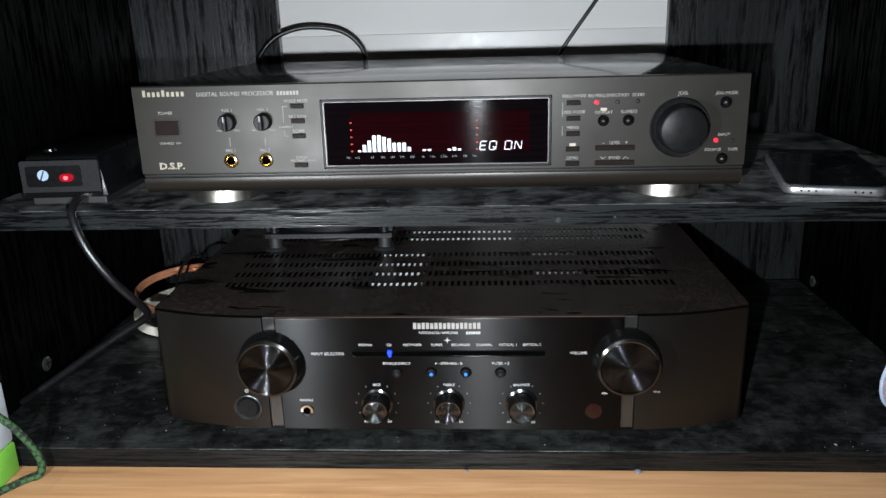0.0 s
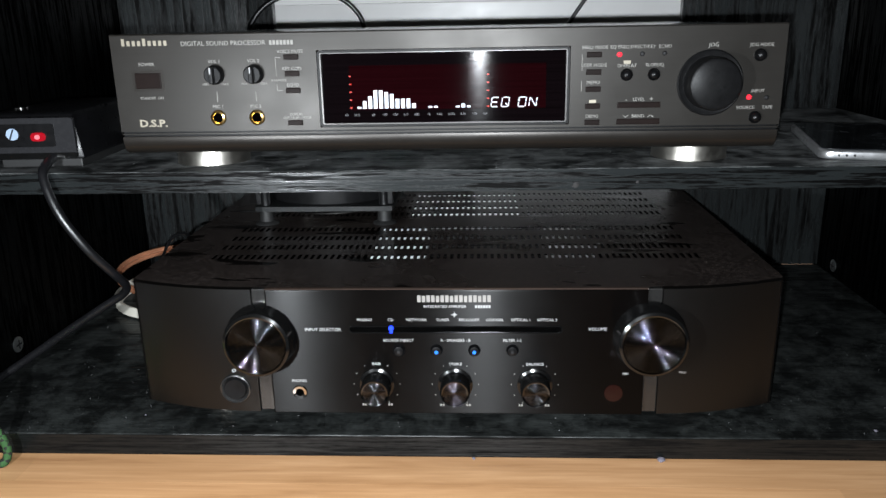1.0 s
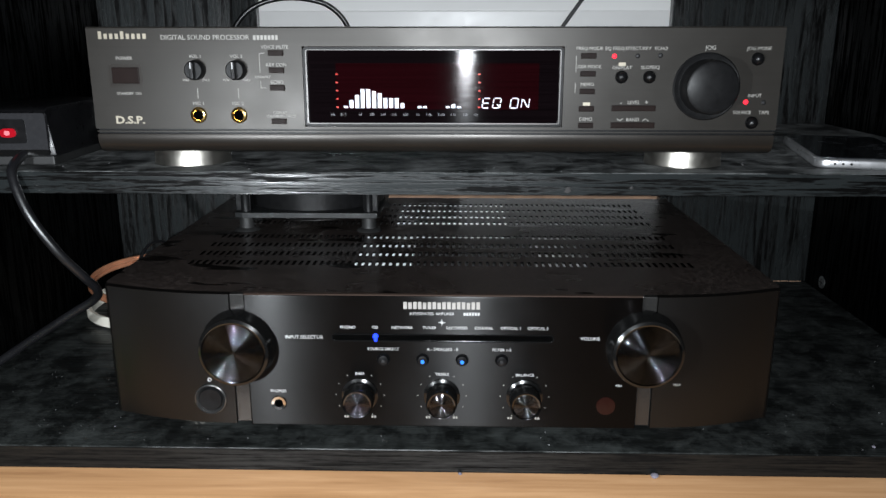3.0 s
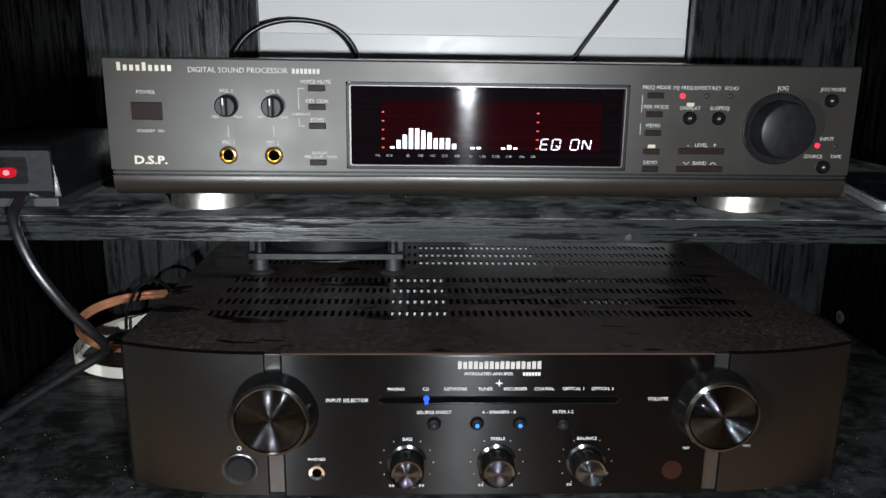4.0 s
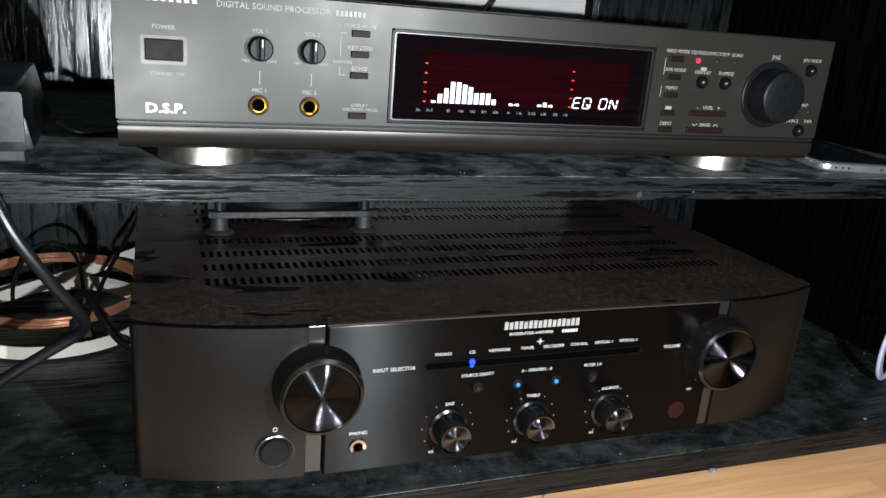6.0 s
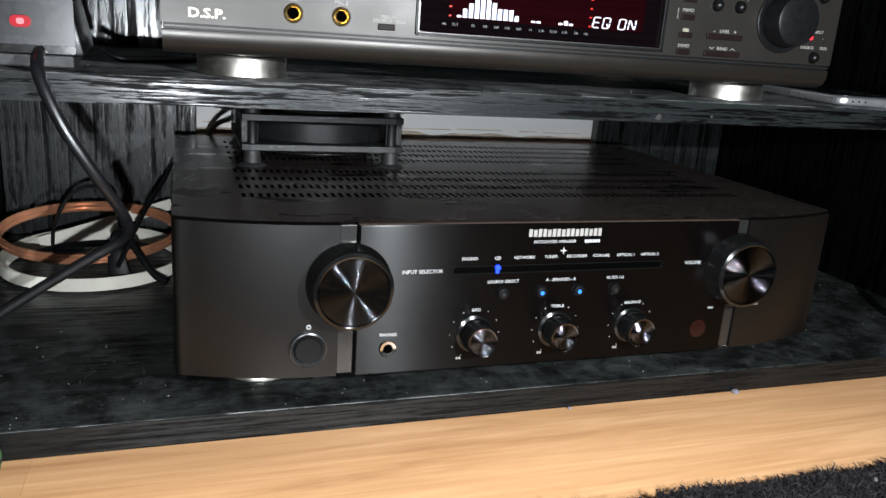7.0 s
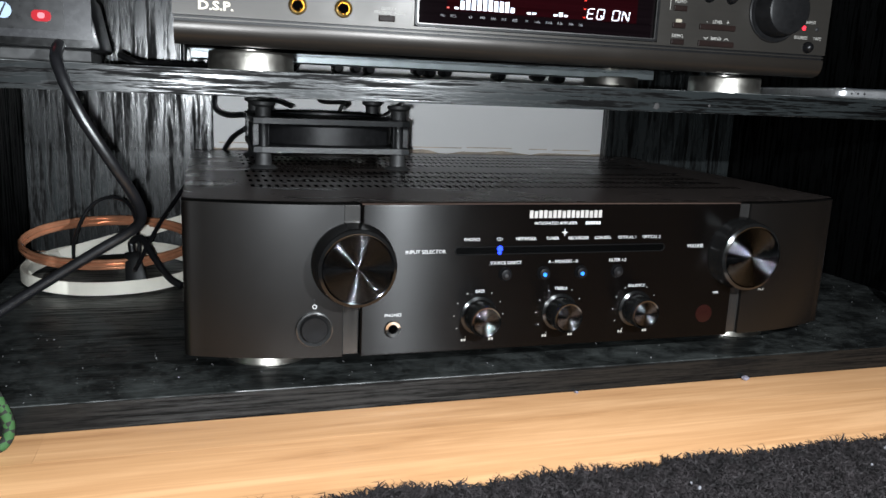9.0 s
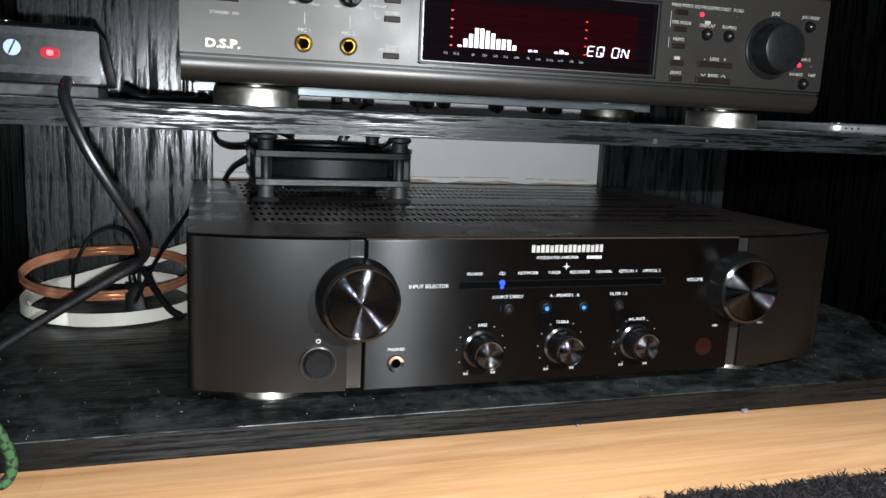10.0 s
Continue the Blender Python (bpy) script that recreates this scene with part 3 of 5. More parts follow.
for z in (0.2398, 0.2292):
    part("rocker_button", box(0.1058, 0.1333, TF - 0.0012, TF + 0.001, z - 0.0018, z + 0.0018, 0.0004), BUTTON, proc, "long brown rocker button")
LED_RED = glow("red_led", (1.0, 0.01, 0.03), 2.6)
for x, z, lit in ((0.1060, 0.2716, 1), (0.1202, 0.2718, 0), (0.1342, 0.2720, 0), (0.1892, 0.2438, 1), (0.2002, 0.2434, 0)):
    part("indicator", lathe([(0.0015, 0.0005), (0.0015, -0.0004), (0.0009, -0.001), (0, -0.0011)], (x, TF, z), "y", 16), LED_RED if lit else STEEL_DARK, proc, "red lit indicator" if lit else "unlit indicator", smooth=True)
for x, z in ((0.111, 0.259), (0.1282, 0.259), (0.194, 0.2700), (0.194, 0.2310)):
    part("round_button", lathe([(0.0040, 0.0), (0.0038, -0.0014), (0.0034, -0.0006), (0.0030, -0.003), (0.0018, -0.0042), (0, -0.0045)], (x, TF, z), "y", 24), BLACKP, proc, "round black button", smooth=True)
jog = part("jog_dial", lathe([(0.0208, 0.0), (0.0208, -0.001), (0.0200, -0.0016), (0.0172, -0.0006), (0.0168, -0.0006), (0.0164, -0.0125), (0.0156, -0.0148), (0.0142, -0.0156), (0.0, -0.0150)], (0.1638, TF, 0.2532), "y", 72), BLACKM, proc, "large black jog dial", smooth=True)


def words(entries, y, size, material, parent, label=""):
    for text, x, z, *s in entries:
        part("lettering", lettering(text, x, y, z, s[0] if s else size), material, parent, label)


TY = TF - 0.0001
words([("DIGITAL SOUND PROCESSOR", -0.1490, 0.2828, 0.0042), ("POWER", -0.2012, 0.2702), ("VOL 1", -0.156, 0.2714), ("VOL 2", -0.130, 0.2714), ("MIN", -0.1630, 0.2568, 0.0022), ("MAX", -0.1500, 0.2568, 0.0022),
       ("MIN", -0.1372, 0.2568, 0.0022), ("MAX", -0.1240, 0.2568, 0.0022), ("MIC 1", -0.156, 0.2423), ("MIC 2", -0.1308, 0.2423), ("VOICE MUTE", -0.1055, 0.2770), ("KEY CON", -0.1050, 0.2662), ("ECHO", -0.1050, 0.2556),
       ("KARAOKE", -0.1140, 0.2588, 0.0022), ("DISPLAY", -0.1040, 0.2366, 0.0024), ("SPECTRUM - MODE", -0.1035, 0.2344, 0.0022), ("FREQ MODE", 0.0905, 0.2762), ("USER MODE", 0.0902, 0.2652), ("MEMO", 0.0900, 0.2544), ("DEMO", 0.0900, 0.2328),
       ("EQ FREQ", 0.1060, 0.2762), ("EFFECT/KEY", 0.1205, 0.2762), ("ECHO", 0.1345, 0.2762), ("ON/FLAT", 0.1110, 0.2646), ("SLOPE/Q", 0.1285, 0.2648), ("OFF/ON", 0.0900, 0.2424 - 0.0022, 0.0018), ("LEVEL", 0.1195, 0.2433), ("-", 0.1115, 0.2433, 0.0042), ("+", 0.1275, 0.2433, 0.0042), ("BAND", 0.1195, 0.2326), ("JOG", 0.1648, 0.2766, 0.0036),
       ("JOG MODE", 0.1945, 0.2762), ("INPUT", 0.1945, 0.2476), ("SOURCE", 0.1875, 0.2372), ("TAPE", 0.2012, 0.2372), ("STANDBY  ON", -0.2000, 0.2484, 0.0024)], TY, 0.0030, PRINT_GREY, proc)
for x, way in ((0.1115, -1), (0.1275, 1)):
    chev = bmesh.new()
    for sg in (-1, 1):
        arm = box(x - 0.0012, x + 0.0012, TF - 0.0002, TF + 0.0002, 0.2324, 0.2328)
        bmesh.ops.rotate(arm, verts=arm.verts, cent=(x, TF, 0.2326), matrix=Matrix.Rotation(radians(38 * sg * way), 3, "Y"))
        bmesh.ops.translate(arm, verts=arm.verts, vec=(0.0009 * sg, 0, 0))
        tmp_me = bpy.data.meshes.new("arm")
        arm.to_mesh(tmp_me)
        arm.free()
        chev.from_mesh(tmp_me)
        bpy.data.meshes.remove(tmp_me)
    part("chevron_mark", chev, PRINT_GREY, proc)
part("lettering", lettering("D.S.P.", -0.2010, TY, 0.2316, 0.0066, width=1.22, weight=0.00018), PRINT_GOLD, proc, "bold champagne lettering")
for k in range(9):
    part("badge_bar", bars(-0.2160 + k * 0.0035, -0.2140 + k * 0.0035, 0.2820, 0.2866 if k in (0, 4) else 0.2852, TY, 1, 0.0), PRINT_GOLD, proc)
part("model_mark", bars(-0.1186, -0.1024, 0.2814, 0.2842, TY, 7, 0.3), PRINT_GREY, proc)
for x, z in ((0.0900, 0.2424), (0.1110, 0.2668)):
    part("yellow_mark", box(x - 0.0022, x + 0.0022, TF - 0.0002, TF + 0.0002, z - 0.0010, z + 0.0010), PRINT_GOLD, proc)
br = box(-0.1156, -0.1153, TF - 0.0002, TF + 0.0002, 0.2615, 0.2735)
box(-0.1153, -0.1120, TF - 0.0002, TF + 0.0002, 0.2732, 0.2735, bm=br)
box(-0.1156, -0.1153, TF - 0.0002, TF + 0.0002, 0.2520, 0.2565, bm=br)
box(-0.1153, -0.1120, TF - 0.0002, TF + 0.0002, 0.2520, 0.2523, bm=br)
part("bracket_line", br, PRINT_GREY, proc)
br = box(0.0824, 0.0827, TF - 0.0002, TF + 0.0002, 0.2620, 0.2720)
box(0.0824, 0.0827, TF - 0.0002, TF + 0.0002, 0.2490, 0.2555, bm=br)
part("bracket_line", br, PRINT_GREY, proc)

# ---- amplifier ----
AZ0, AZ1, AB = 0.0385, 0.1275, 0.312
AWL, AWR = 0.2212, 0.2168
amp = thing("integrated_amplifier", (0, 0.15, BOARD), "black integrated amplifier with curved ends and dusty vented lid", "amplifier")


def end_curve(sgn, back=0.0):
    """The curved front of one end panel and its small rounded corner, from the column outwards."""
    w, c = (AWL if sgn < 0 else AWR), 0.005
    pts = []
    for i in range(15):
        u = i / 14
        pts.append((sgn * (0.1345 + (w - c - 0.1345) * u), 0.002 + back + 0.0155 * u ** 2.0))
    x1, y1 = sgn * (w - c), pts[-1][1]
    for i in range(1, 7):
        a = radians(15 * i)
        pts.append((x1 + sgn * c * math.sin(a), y1 + c * 1.2 * (1 - math.cos(a))))
    return pts


def end_outline(sgn):
    pts = end_curve(sgn) + [(sgn * (AWL if sgn < 0 else AWR), 0.05), (sgn * 0.1345, 0.05)]
    return pts if sgn > 0 else pts[::-1]


part("front_panel", box(-0.1245, 0.1245, 0.0, 0.012, AZ0, AZ1, 0.0009), AMP_FRONT, amp, "black brushed front panel")
for sgn in (-1, 1):
    part("end_panel", prism_z(end_outline(sgn), AZ0, AZ1 - 0.0004), AMP_END, amp, "curved satin black end panel", smooth=True)
    part("column", box(min(sgn * 0.1248, sgn * 0.1343), max(sgn * 0.1248, sgn * 0.1343), 0.0035, 0.012, AZ0 + 0.0005, AZ1 - 0.0006, 0.0006), COLUMN, amp, "recessed metal column")
part("top_lip", prism_x([(0.0006, AZ1 - 0.0002), (0.0012, AZ1 + 0.0005), (0.012, AZ1 + 0.0007), (0.012, AZ1 - 0.0002)], -0.1245, 0.1245), brushed("copper_tinted_lip", (0.16, 0.11, 0.09), 0.3, 0.8), amp, "thin bright top lip")
# lid with rows of slots cut through
LZ = AZ1 + 0.0012
lid = bmesh.new()
rows = [0.0700, 0.0955, 0.1210, 0.1480, 0.1990, 0.2240, 0.2500, 0.2760]
SLOT, PITCH, VX0, NS = 0.0112, 0.0049, -0.1815, 73


def quad(bm, x0, x1, y0, y1, z):
    bm.faces.new([bm.verts.new(c) for c in ((x0, y0, z), (x1, y0, z), (x1, y1, z), (x0, y1, z))])


y = 0.0121
for r in rows:
    quad(lid, -AWL + 0.0005, AWR - 0.0005, y if y > 0.013 else 0.0405, r - SLOT / 2, LZ)
    xs_ = -AWL + 0.0005
    for k in range(NS):
        x = VX0 + k * PITCH
        quad(lid, xs_, x, r - SLOT / 2, r + SLOT / 2, LZ)
        for a, b in (((x, r - SLOT / 2), (x, r + SLOT / 2)), ((x + 0.0024, r + SLOT / 2), (x + 0.0024, r - SLOT / 2)), ((x, r + SLOT / 2), (x + 0.0024, r + SLOT / 2))):
            lid.faces.new([lid.verts.new(c) for c in ((*a, LZ), (*b, LZ), (*b, LZ - 0.0012), (*a, LZ - 0.0012))])
        xs_ = x + 0.0024
    quad(lid, xs_, AWR - 0.0005, r - SLOT / 2, r + SLOT / 2, LZ)
    y = r + SLOT / 2
quad(lid, -AWL + 0.0005, AWR - 0.0005, y, AB, LZ)
front_poly = [(-AWL + 0.0005, 0.0405)] + [(x + 0.0005, yy) for x, yy in end_curve(-1, 0.001)[::-1]] + [(-0.124, 0.0022), (0.124, 0.0022)] + [(x - 0.0005, yy) for x, yy in end_curve(1, 0.001)] + [(AWR - 0.0005, 0.0405)]
lid.faces.new([lid.verts.new((x, yy, LZ)) for x, yy in front_poly])
bmesh.ops.remove_doubles(lid, verts=lid.verts, dist=0.00002)
bmesh.ops.recalc_face_normals(lid, faces=lid.faces)
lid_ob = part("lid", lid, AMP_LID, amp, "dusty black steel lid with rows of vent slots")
# upright slot walls take this black, so shade in the slots is painted
lid_ob.data.materials.append(HOLE_SHADE)
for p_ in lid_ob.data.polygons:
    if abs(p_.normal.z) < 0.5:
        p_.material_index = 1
sides = box(-AWL + 0.0005, -AWL + 0.002, 0.0502, AB, AZ0, LZ - 0.0004)
box(AWR - 0.002, AWR - 0.0005, 0.0502, AB, AZ0, LZ - 0.0004, bm=sides)
box(-AWL + 0.002, AWR - 0.002, AB - 0.0015, AB, AZ0, LZ - 0.0004, bm=sides)
part("casing", sides, AMP_END, amp, "black steel casing sides and back")
part("chassis", box(-AWL + 0.0025, AWR - 0.0025, 0.0505, AB - 0.002, AZ0 + 0.001, AZ0 + 0.003), STEEL_DARK, amp)
def under_lid(name, x0, x1, chosen, drop, material, label):
    """Upright metal blades standing across the slots, just under the lid."""
    holder = part(name, box(x0, x1, chosen[0] - 0.004, chosen[-1] + 0.012, AZ0 + 0.0031, LZ - 0.0120), material, amp, label)
    for r in chosen:
        part("fin", box(x0, x1, r + SLOT / 2 + drop, r + SLOT / 2 + drop + 0.0015, LZ - 0.0119, LZ - 0.0019), material, holder)
    return holder


under_lid("heat_sink", -0.066, -0.026, rows[:4], 0.0012, plain("dull_aluminium", (0.5, 0.53, 0.54), 0.5, 0.05, vary=0.15), "bare aluminium heat sink under the slots")
under_lid("rear_heat_sink", -0.046, 0.052, rows[4:], 0.0008, ALU, "bare aluminium rear heat sink")
# right stretch of the rear sink, in a darker metal
under_lid("rear_sink_darker", 0.053, 0.158, rows[4:], 0.0008, plain("darker_sink_metal", (0.2, 0.2, 0.2), 0.4, 0.5, vary=0.5, scale=70), "darker right part of the rear heat sink")
under_lid("transformer_clip", 0.068, 0.108, rows[1:4:2], 0.0012, plain("clip_steel", (0.16, 0.16, 0.16), 0.35, 0.5, vary=0.8, scale=110), "bright steel clip")
# added unseen plate: keeps the bright rear sink from showing through front slots
part("sink_mask_plate", box(-0.055, 0.172, 0.1720, 0.1740, AZ0 + 0.0031, 0.1215), STEEL_DARK, amp, "dark plate added to hide the bright sink behind")
random.seed(12)
CAP_TOP = plain("capacitor_tops", (0.12, 0.12, 0.13), 0.3, 0.6, vary=0.3)
for k in range(12):
    x, yy = 0.012 + 0.029 * (k % 6) + random.uniform(-0.007, 0.007), 0.068 + 0.045 * (k // 6) + random.uniform(-0.01, 0.01)
    h = random.uniform(0.03, 0.07)
    part("capacitor", lathe([(0.006, 0), (0.006, h), (0.0, h)], (x, yy, AZ0 + 0.0032), "z", 16), CAP_TOP, amp)
for fx, fy in ((-0.172, 0.055), (0.166, 0.055), (-0.172, 0.262), (0.166, 0.262)):
    part("foot", lathe([(0.026, 0.0), (0.026, 0.0012), (0.0245, 0.0035), (0.0245, 0.0128), (0.0, 0.0134)], (fx, fy, BOARD + 0.0002), "z", 48), SILVER, amp, "silver trimmed round foot", smooth=True)


def turned_disc(r0, y0, seg):
    """A disc with fine turning rings, as a lathe leaves them."""
    prof, r, k = [(r0, y0), (r0 - 0.0008, y0 + 0.0004)], r0 - 0.0009, 0
    while r > 0.0006:
        prof.append((r, y0 + 0.0004 + 0.000095 * math.sin(math.pi * k / 2)))
        r -= 0.0001
        k += 1
    prof.append((0.0, y0 + 0.0004))
    bm = lathe(prof, (0, 0, 0), "y", seg, closed=False)
    bmesh.ops.remove_doubles(bm, verts=bm.verts, dist=1e-7)
    return bm


def big_knob(x, z, name):
    k = part(name, lathe([(0.0238, 0.003), (0.0238, -0.001), (0.0232, -0.002), (0.0226, -0.0108), (0.0218, -0.0130), (0.0200, -0.0140)], (x, 0, z), "y", 96, closed=False), KNOB_SIDE, amp, "large gloss black rotary knob", smooth=True)
    f = solid_face("knob_face", turned_disc(0.0200, -0.0140, 96), KNOB_FACE, k, (x, 0, z), "turned metal knob face")
    return k


def solid_face(name, bm, material, parent, at, label=""):
    """A turned face with its own origin on its axis, so that its brushing runs round it."""
    me = bpy.data.meshes.new(name)
    bm.to_mesh(me)
    bm.free()
    me.materials.append(material)
    me.shade_smooth()
    ob = new(name, me)
    ob.parent = parent
    ob.location = Vector(at) - ORIGIN[parent.name]
    ORIGIN[ob.name] = Vector(at)
    if label:
        tagged(ob, label)
    return ob


big_knob(-0.1290, 0.0938, "selector_knob")
big_knob(0.1268, 0.0948, "volume_knob")
pb = part("power_ring", lathe([(0.0082, 0.0), (0.0096, -0.0016), (0.0104, -0.0012), (0.0106, 0.003)], (-0.1505, 0.0022, 0.0555), "y", 40, closed=False), plain("dark_ring", (0.08, 0.08, 0.08), 0.22, 0.8), amp, smooth=True)
part("power_button", lathe([(0.0081, 0.003), (0.0080, -0.0008), (0.0072, -0.0018), (0, -0.0014)], (-0.1505, 0.0022, 0.0555), "y", 40), BLACKM, pb, "round black power button", smooth=True)
hj = part("headphone_jack", lathe([(0.0028, 0.0), (0.0028, -0.0012), (0.0046, -0.0016), (0.0052, 0.0006)], (-0.1055, 0, 0.0545), "y", 32, closed=False), CHROME, amp, "chrome headphone socket", smooth=True)
# black disc before the panel gives the socket's shaded depth as colour
part("socket_hole", lathe([(0.003, -0.0004), (0.003, 0.0), (0, 0.0)], (-0.1055, -0.0002, 0.0545), "y", 20), HOLE_SHADE, hj)
AY = -0.0001
for x, n in ((-0.0528, "bass_knob"), (0.0, "treble_knob"), (0.0528, "balance_knob")):
    k = part(n, lathe([(0.0116, 0.0005), (0.0116, -0.0012), (0.0100, -0.002), (0.0097, -0.0135), (0.0088, -0.0148)], (x, 0, 0.0605), "y", 48, closed=False), KNOB_SIDE, amp, "small grooved black tone knob", smooth=True)
    solid_face("knob_face", turned_disc(0.0088, -0.0148, 48), KNOB_SMALL, k, (x, 0, 0.0605), "turned grey knob face")
    for j in range(11):
        a = radians(-60 + 30 * j)
        tx, tz = x + 0.0155 * math.cos(a), 0.0605 + 0.0155 * math.sin(a)
        part("dial_mark", box(tx - 0.0003, tx + 0.0003, -0.0003, 0.0003, tz - 0.0003, tz + 0.0003), PRINT_GREY, amp)
    for sg in (-1, 1):
        part("dial_mark", bars(x + sg * 0.0088 - 0.0017, x + sg * 0.0088 + 0.0017, 0.0446, 0.0460, AY, 2, 0.3), PRINT_GREY, amp)
slot = part("indicator_slot", plate(rounded(-0.0692, 0.0698, 0.0979, 0.1022, 0.0021, 6), -0.0003, 0.0006), plain("slot_black", (0.0006, 0.0006, 0.0006), 0.15, spec=0.25), amp, "long black indicator slot")
part("slot_rim", ring_plate(rounded(-0.0696, 0.0702, 0.0975, 0.1026, 0.0024, 6), rounded(-0.0690, 0.0696, 0.0981, 0.1020, 0.0018, 6), -0.0007, 0.0006), KNOB_SIDE, slot)
BLUE = glow("blue_led", (0.002, 0.03, 1.0), 4.0)
# two glowing discs: the blue light and its reflection along the slot edge
part("source_light_and_glint", lathe([(0.0017, 0.0), (0.0017, -0.001), (0.0, -0.0012)], (-0.0418, -0.0004, 0.1012), "y", 16), BLUE, slot, "bright blue source light with its slot reflection", smooth=True)
part("source_light_and_glint", lathe([(0.0011, 0.0), (0.0011, -0.0006), (0.0, -0.0008)], (-0.0418, -0.0004, 0.0986), "y", 16), BLUE, slot, "bright blue source light with its slot reflection", smooth=True)
BLUE2 = glow("pale_blue_led", (0.01, 0.2, 1.0), 2.2)
for x, lit in ((-0.0372, 0), (-0.0122, 1), (0.0128, 1), (0.0378, 0)):
    b_ = part("select_button", lathe([(0.0042, 0.0), (0.0040, -0.0010), (0.0033, -0.0004), (0.0030, -0.0022), (0.0012, -0.0026), (0, -0.0026)], (x, 0, 0.0853), "y", 28), BLACKP, amp, "small round button", smooth=True)
    part("button_light", lathe([(0.0012, 0.0), (0.0012, -0.0006), (0.0, -0.0007)], (x, -0.0024, 0.0848), "y", 14), BLUE2 if lit else STEEL_DARK, b_, "blue light" if lit else "", smooth=True)
part("remote_window", lathe([(0.0062, 0.0), (0.0060, -0.0005), (0, -0.0006)], (0.1050, 0, 0.0545), "y", 32), plain("dark_red_window", (0.012, 0.0035, 0.0028), 0.2, spec=0.2), amp, "dark red remote window", smooth=True)
words([("INPUT SELECTOR", -0.0872, 0.0998, 0.0031), ("VOLUME", 0.0930, 0.1002, 0.0031), ("PHONO", -0.0592, 0.1067), ("CD", -0.0420, 0.1067), ("NETWORK", -0.0250, 0.1067), ("TUNER", -0.0078, 0.1067), ("RECORDER", 0.0095, 0.1067),
       ("COAXIAL", 0.0262, 0.1067), ("OPTICAL 1", 0.0432, 0.1067), ("OPTICAL 2", 0.0602, 0.1067), ("SOURCE DIRECT", -0.0372, 0.0922), ("A - SPEAKERS - B", 0.0004, 0.0922), ("FILTER 1-2", 0.0378, 0.0922),
       ("BASS", -0.0526, 0.0752), ("TREBLE", 0.0002, 0.0752), ("BALANCE", 0.0528, 0.0752), ("PHONES", -0.1055, 0.0626), ("MIN", 0.1124, 0.0686, 0.0022), ("INTEGRATED AMPLIFIER", -0.0062, 0.1160, 0.0026)], AY, 0.0027, PRINT_WHITE, amp)
part("lettering", lettering("MAX", 0.1500, 0.0022, 0.0686, 0.0022), PRINT_GREY, amp)
part("power_mark", lathe([(0.0009, 0.0001), (0.0009, -0.0002), (0.0013, -0.0002), (0.0013, 0.0001)], (-0.1505, 0.0022, 0.0690), "y", 20, closed=False), PRINT_WHITE, amp)
part("standby_light", lathe([(0.0006, 0.0003), (0.0006, -0.0003), (0.0, -0.0004)], (-0.1505, 0.0022, 0.0728), "y", 12), STEEL_DARK, amp)
part("model_mark", bars(0.0135, 0.0240, 0.1151, 0.1170, AY, 6, 0.3), PRINT_WHITE, amp)
BADGE = plain("badge_silver", (0.36, 0.34, 0.32), 0.4, 0.4)
for k in range(16):
    part("badge_bar", bars(-0.0240 + k * 0.00303, -0.0218 + k * 0.00303, 0.1194, 0.1240 - 0.0004 * (k % 3 == 1), -0.0006, 1, 0.0), BADGE, amp, "silver badge bar")
sp = []
for i in range(8):
    r = 0.0024 if i % 2 == 0 else 0.0006
    sp.append((r * math.cos(radians(45 * i)), 0.1104 + r * math.sin(radians(45 * i))))
part("star_mark", plate(sp, -0.0004, 0.0003), PRINT_WHITE, amp)

# ---- cooling fan ----
FX0, FX1, FY0, FY1, FZ0, FZ1 = -0.1755, -0.0565, 0.1610, 0.2800, 0.1410, 0.1660
fan = thing("cooling_fan", (-0.1185, 0.2115, LZ), "black computer fan lying flat on rubber feet on the amplifier", "fan")


def fan_flange(z0, z1):
    bm = bmesh.new()
    n = 96
    cx, cy = (FX0 + FX1) / 2, (FY0 + FY1) / 2
    outer = []
    for i in range(n):
        a = 2 * math.pi * i / n
        c, s = math.cos(a), math.sin(a)
        k = 0.0595 / max(abs(c), abs(s))
        k = min(k, 0.0826)
        outer.append((cx + k * c, cy + k * s))
    innr = [(cx + 0.0575 * math.cos(2 * math.pi * i / n), cy + 0.0575 * math.sin(2 * math.pi * i / n)) for i in range(n)]
    rws = [[bm.verts.new((x, yy, z)) for x, yy in q] for q, z in ((outer, z0), (innr, z0), (innr, z1), (outer, z1))]
    for a, b in zip(rws, rws[1:] + rws[:1]):
        for i in range(n):
            bm.faces.new((a[i], a[(i + 1) % n], b[(i + 1) % n], b[i]))
    bmesh.ops.recalc_face_normals(bm, faces=bm.faces)
    return bm


part("lower_flange", fan_flange(FZ0, FZ0 + 0.004), FAN_GREY, fan)
part("upper_flange", fan_flange(FZ1 - 0.004, FZ1), FAN_GREY, fan)
fcx, fcy = (FX0 + FX1) / 2, (FY0 + FY1) / 2
for x0_, x1_ in ((FX0 + 0.0004, FX0 + 0.013), (FX1 - 0.013, FX1 - 0.0004)):
    for y0_, y1_ in ((FY0 + 0.0004, FY0 + 0.009), (FY1 - 0.009, FY1 - 0.0004)):
        part("corner_wall", box(x0_, x1_, y0_ + (0.006 if y0_ < fcy else 0.0), y1_ - (0.006 if y0_ > fcy else 0.0) + (0.004 if y0_ < fcy else 0.0), FZ0 + 0.0042, FZ1 - 0.0042, 0.0008), BLACKP, fan)
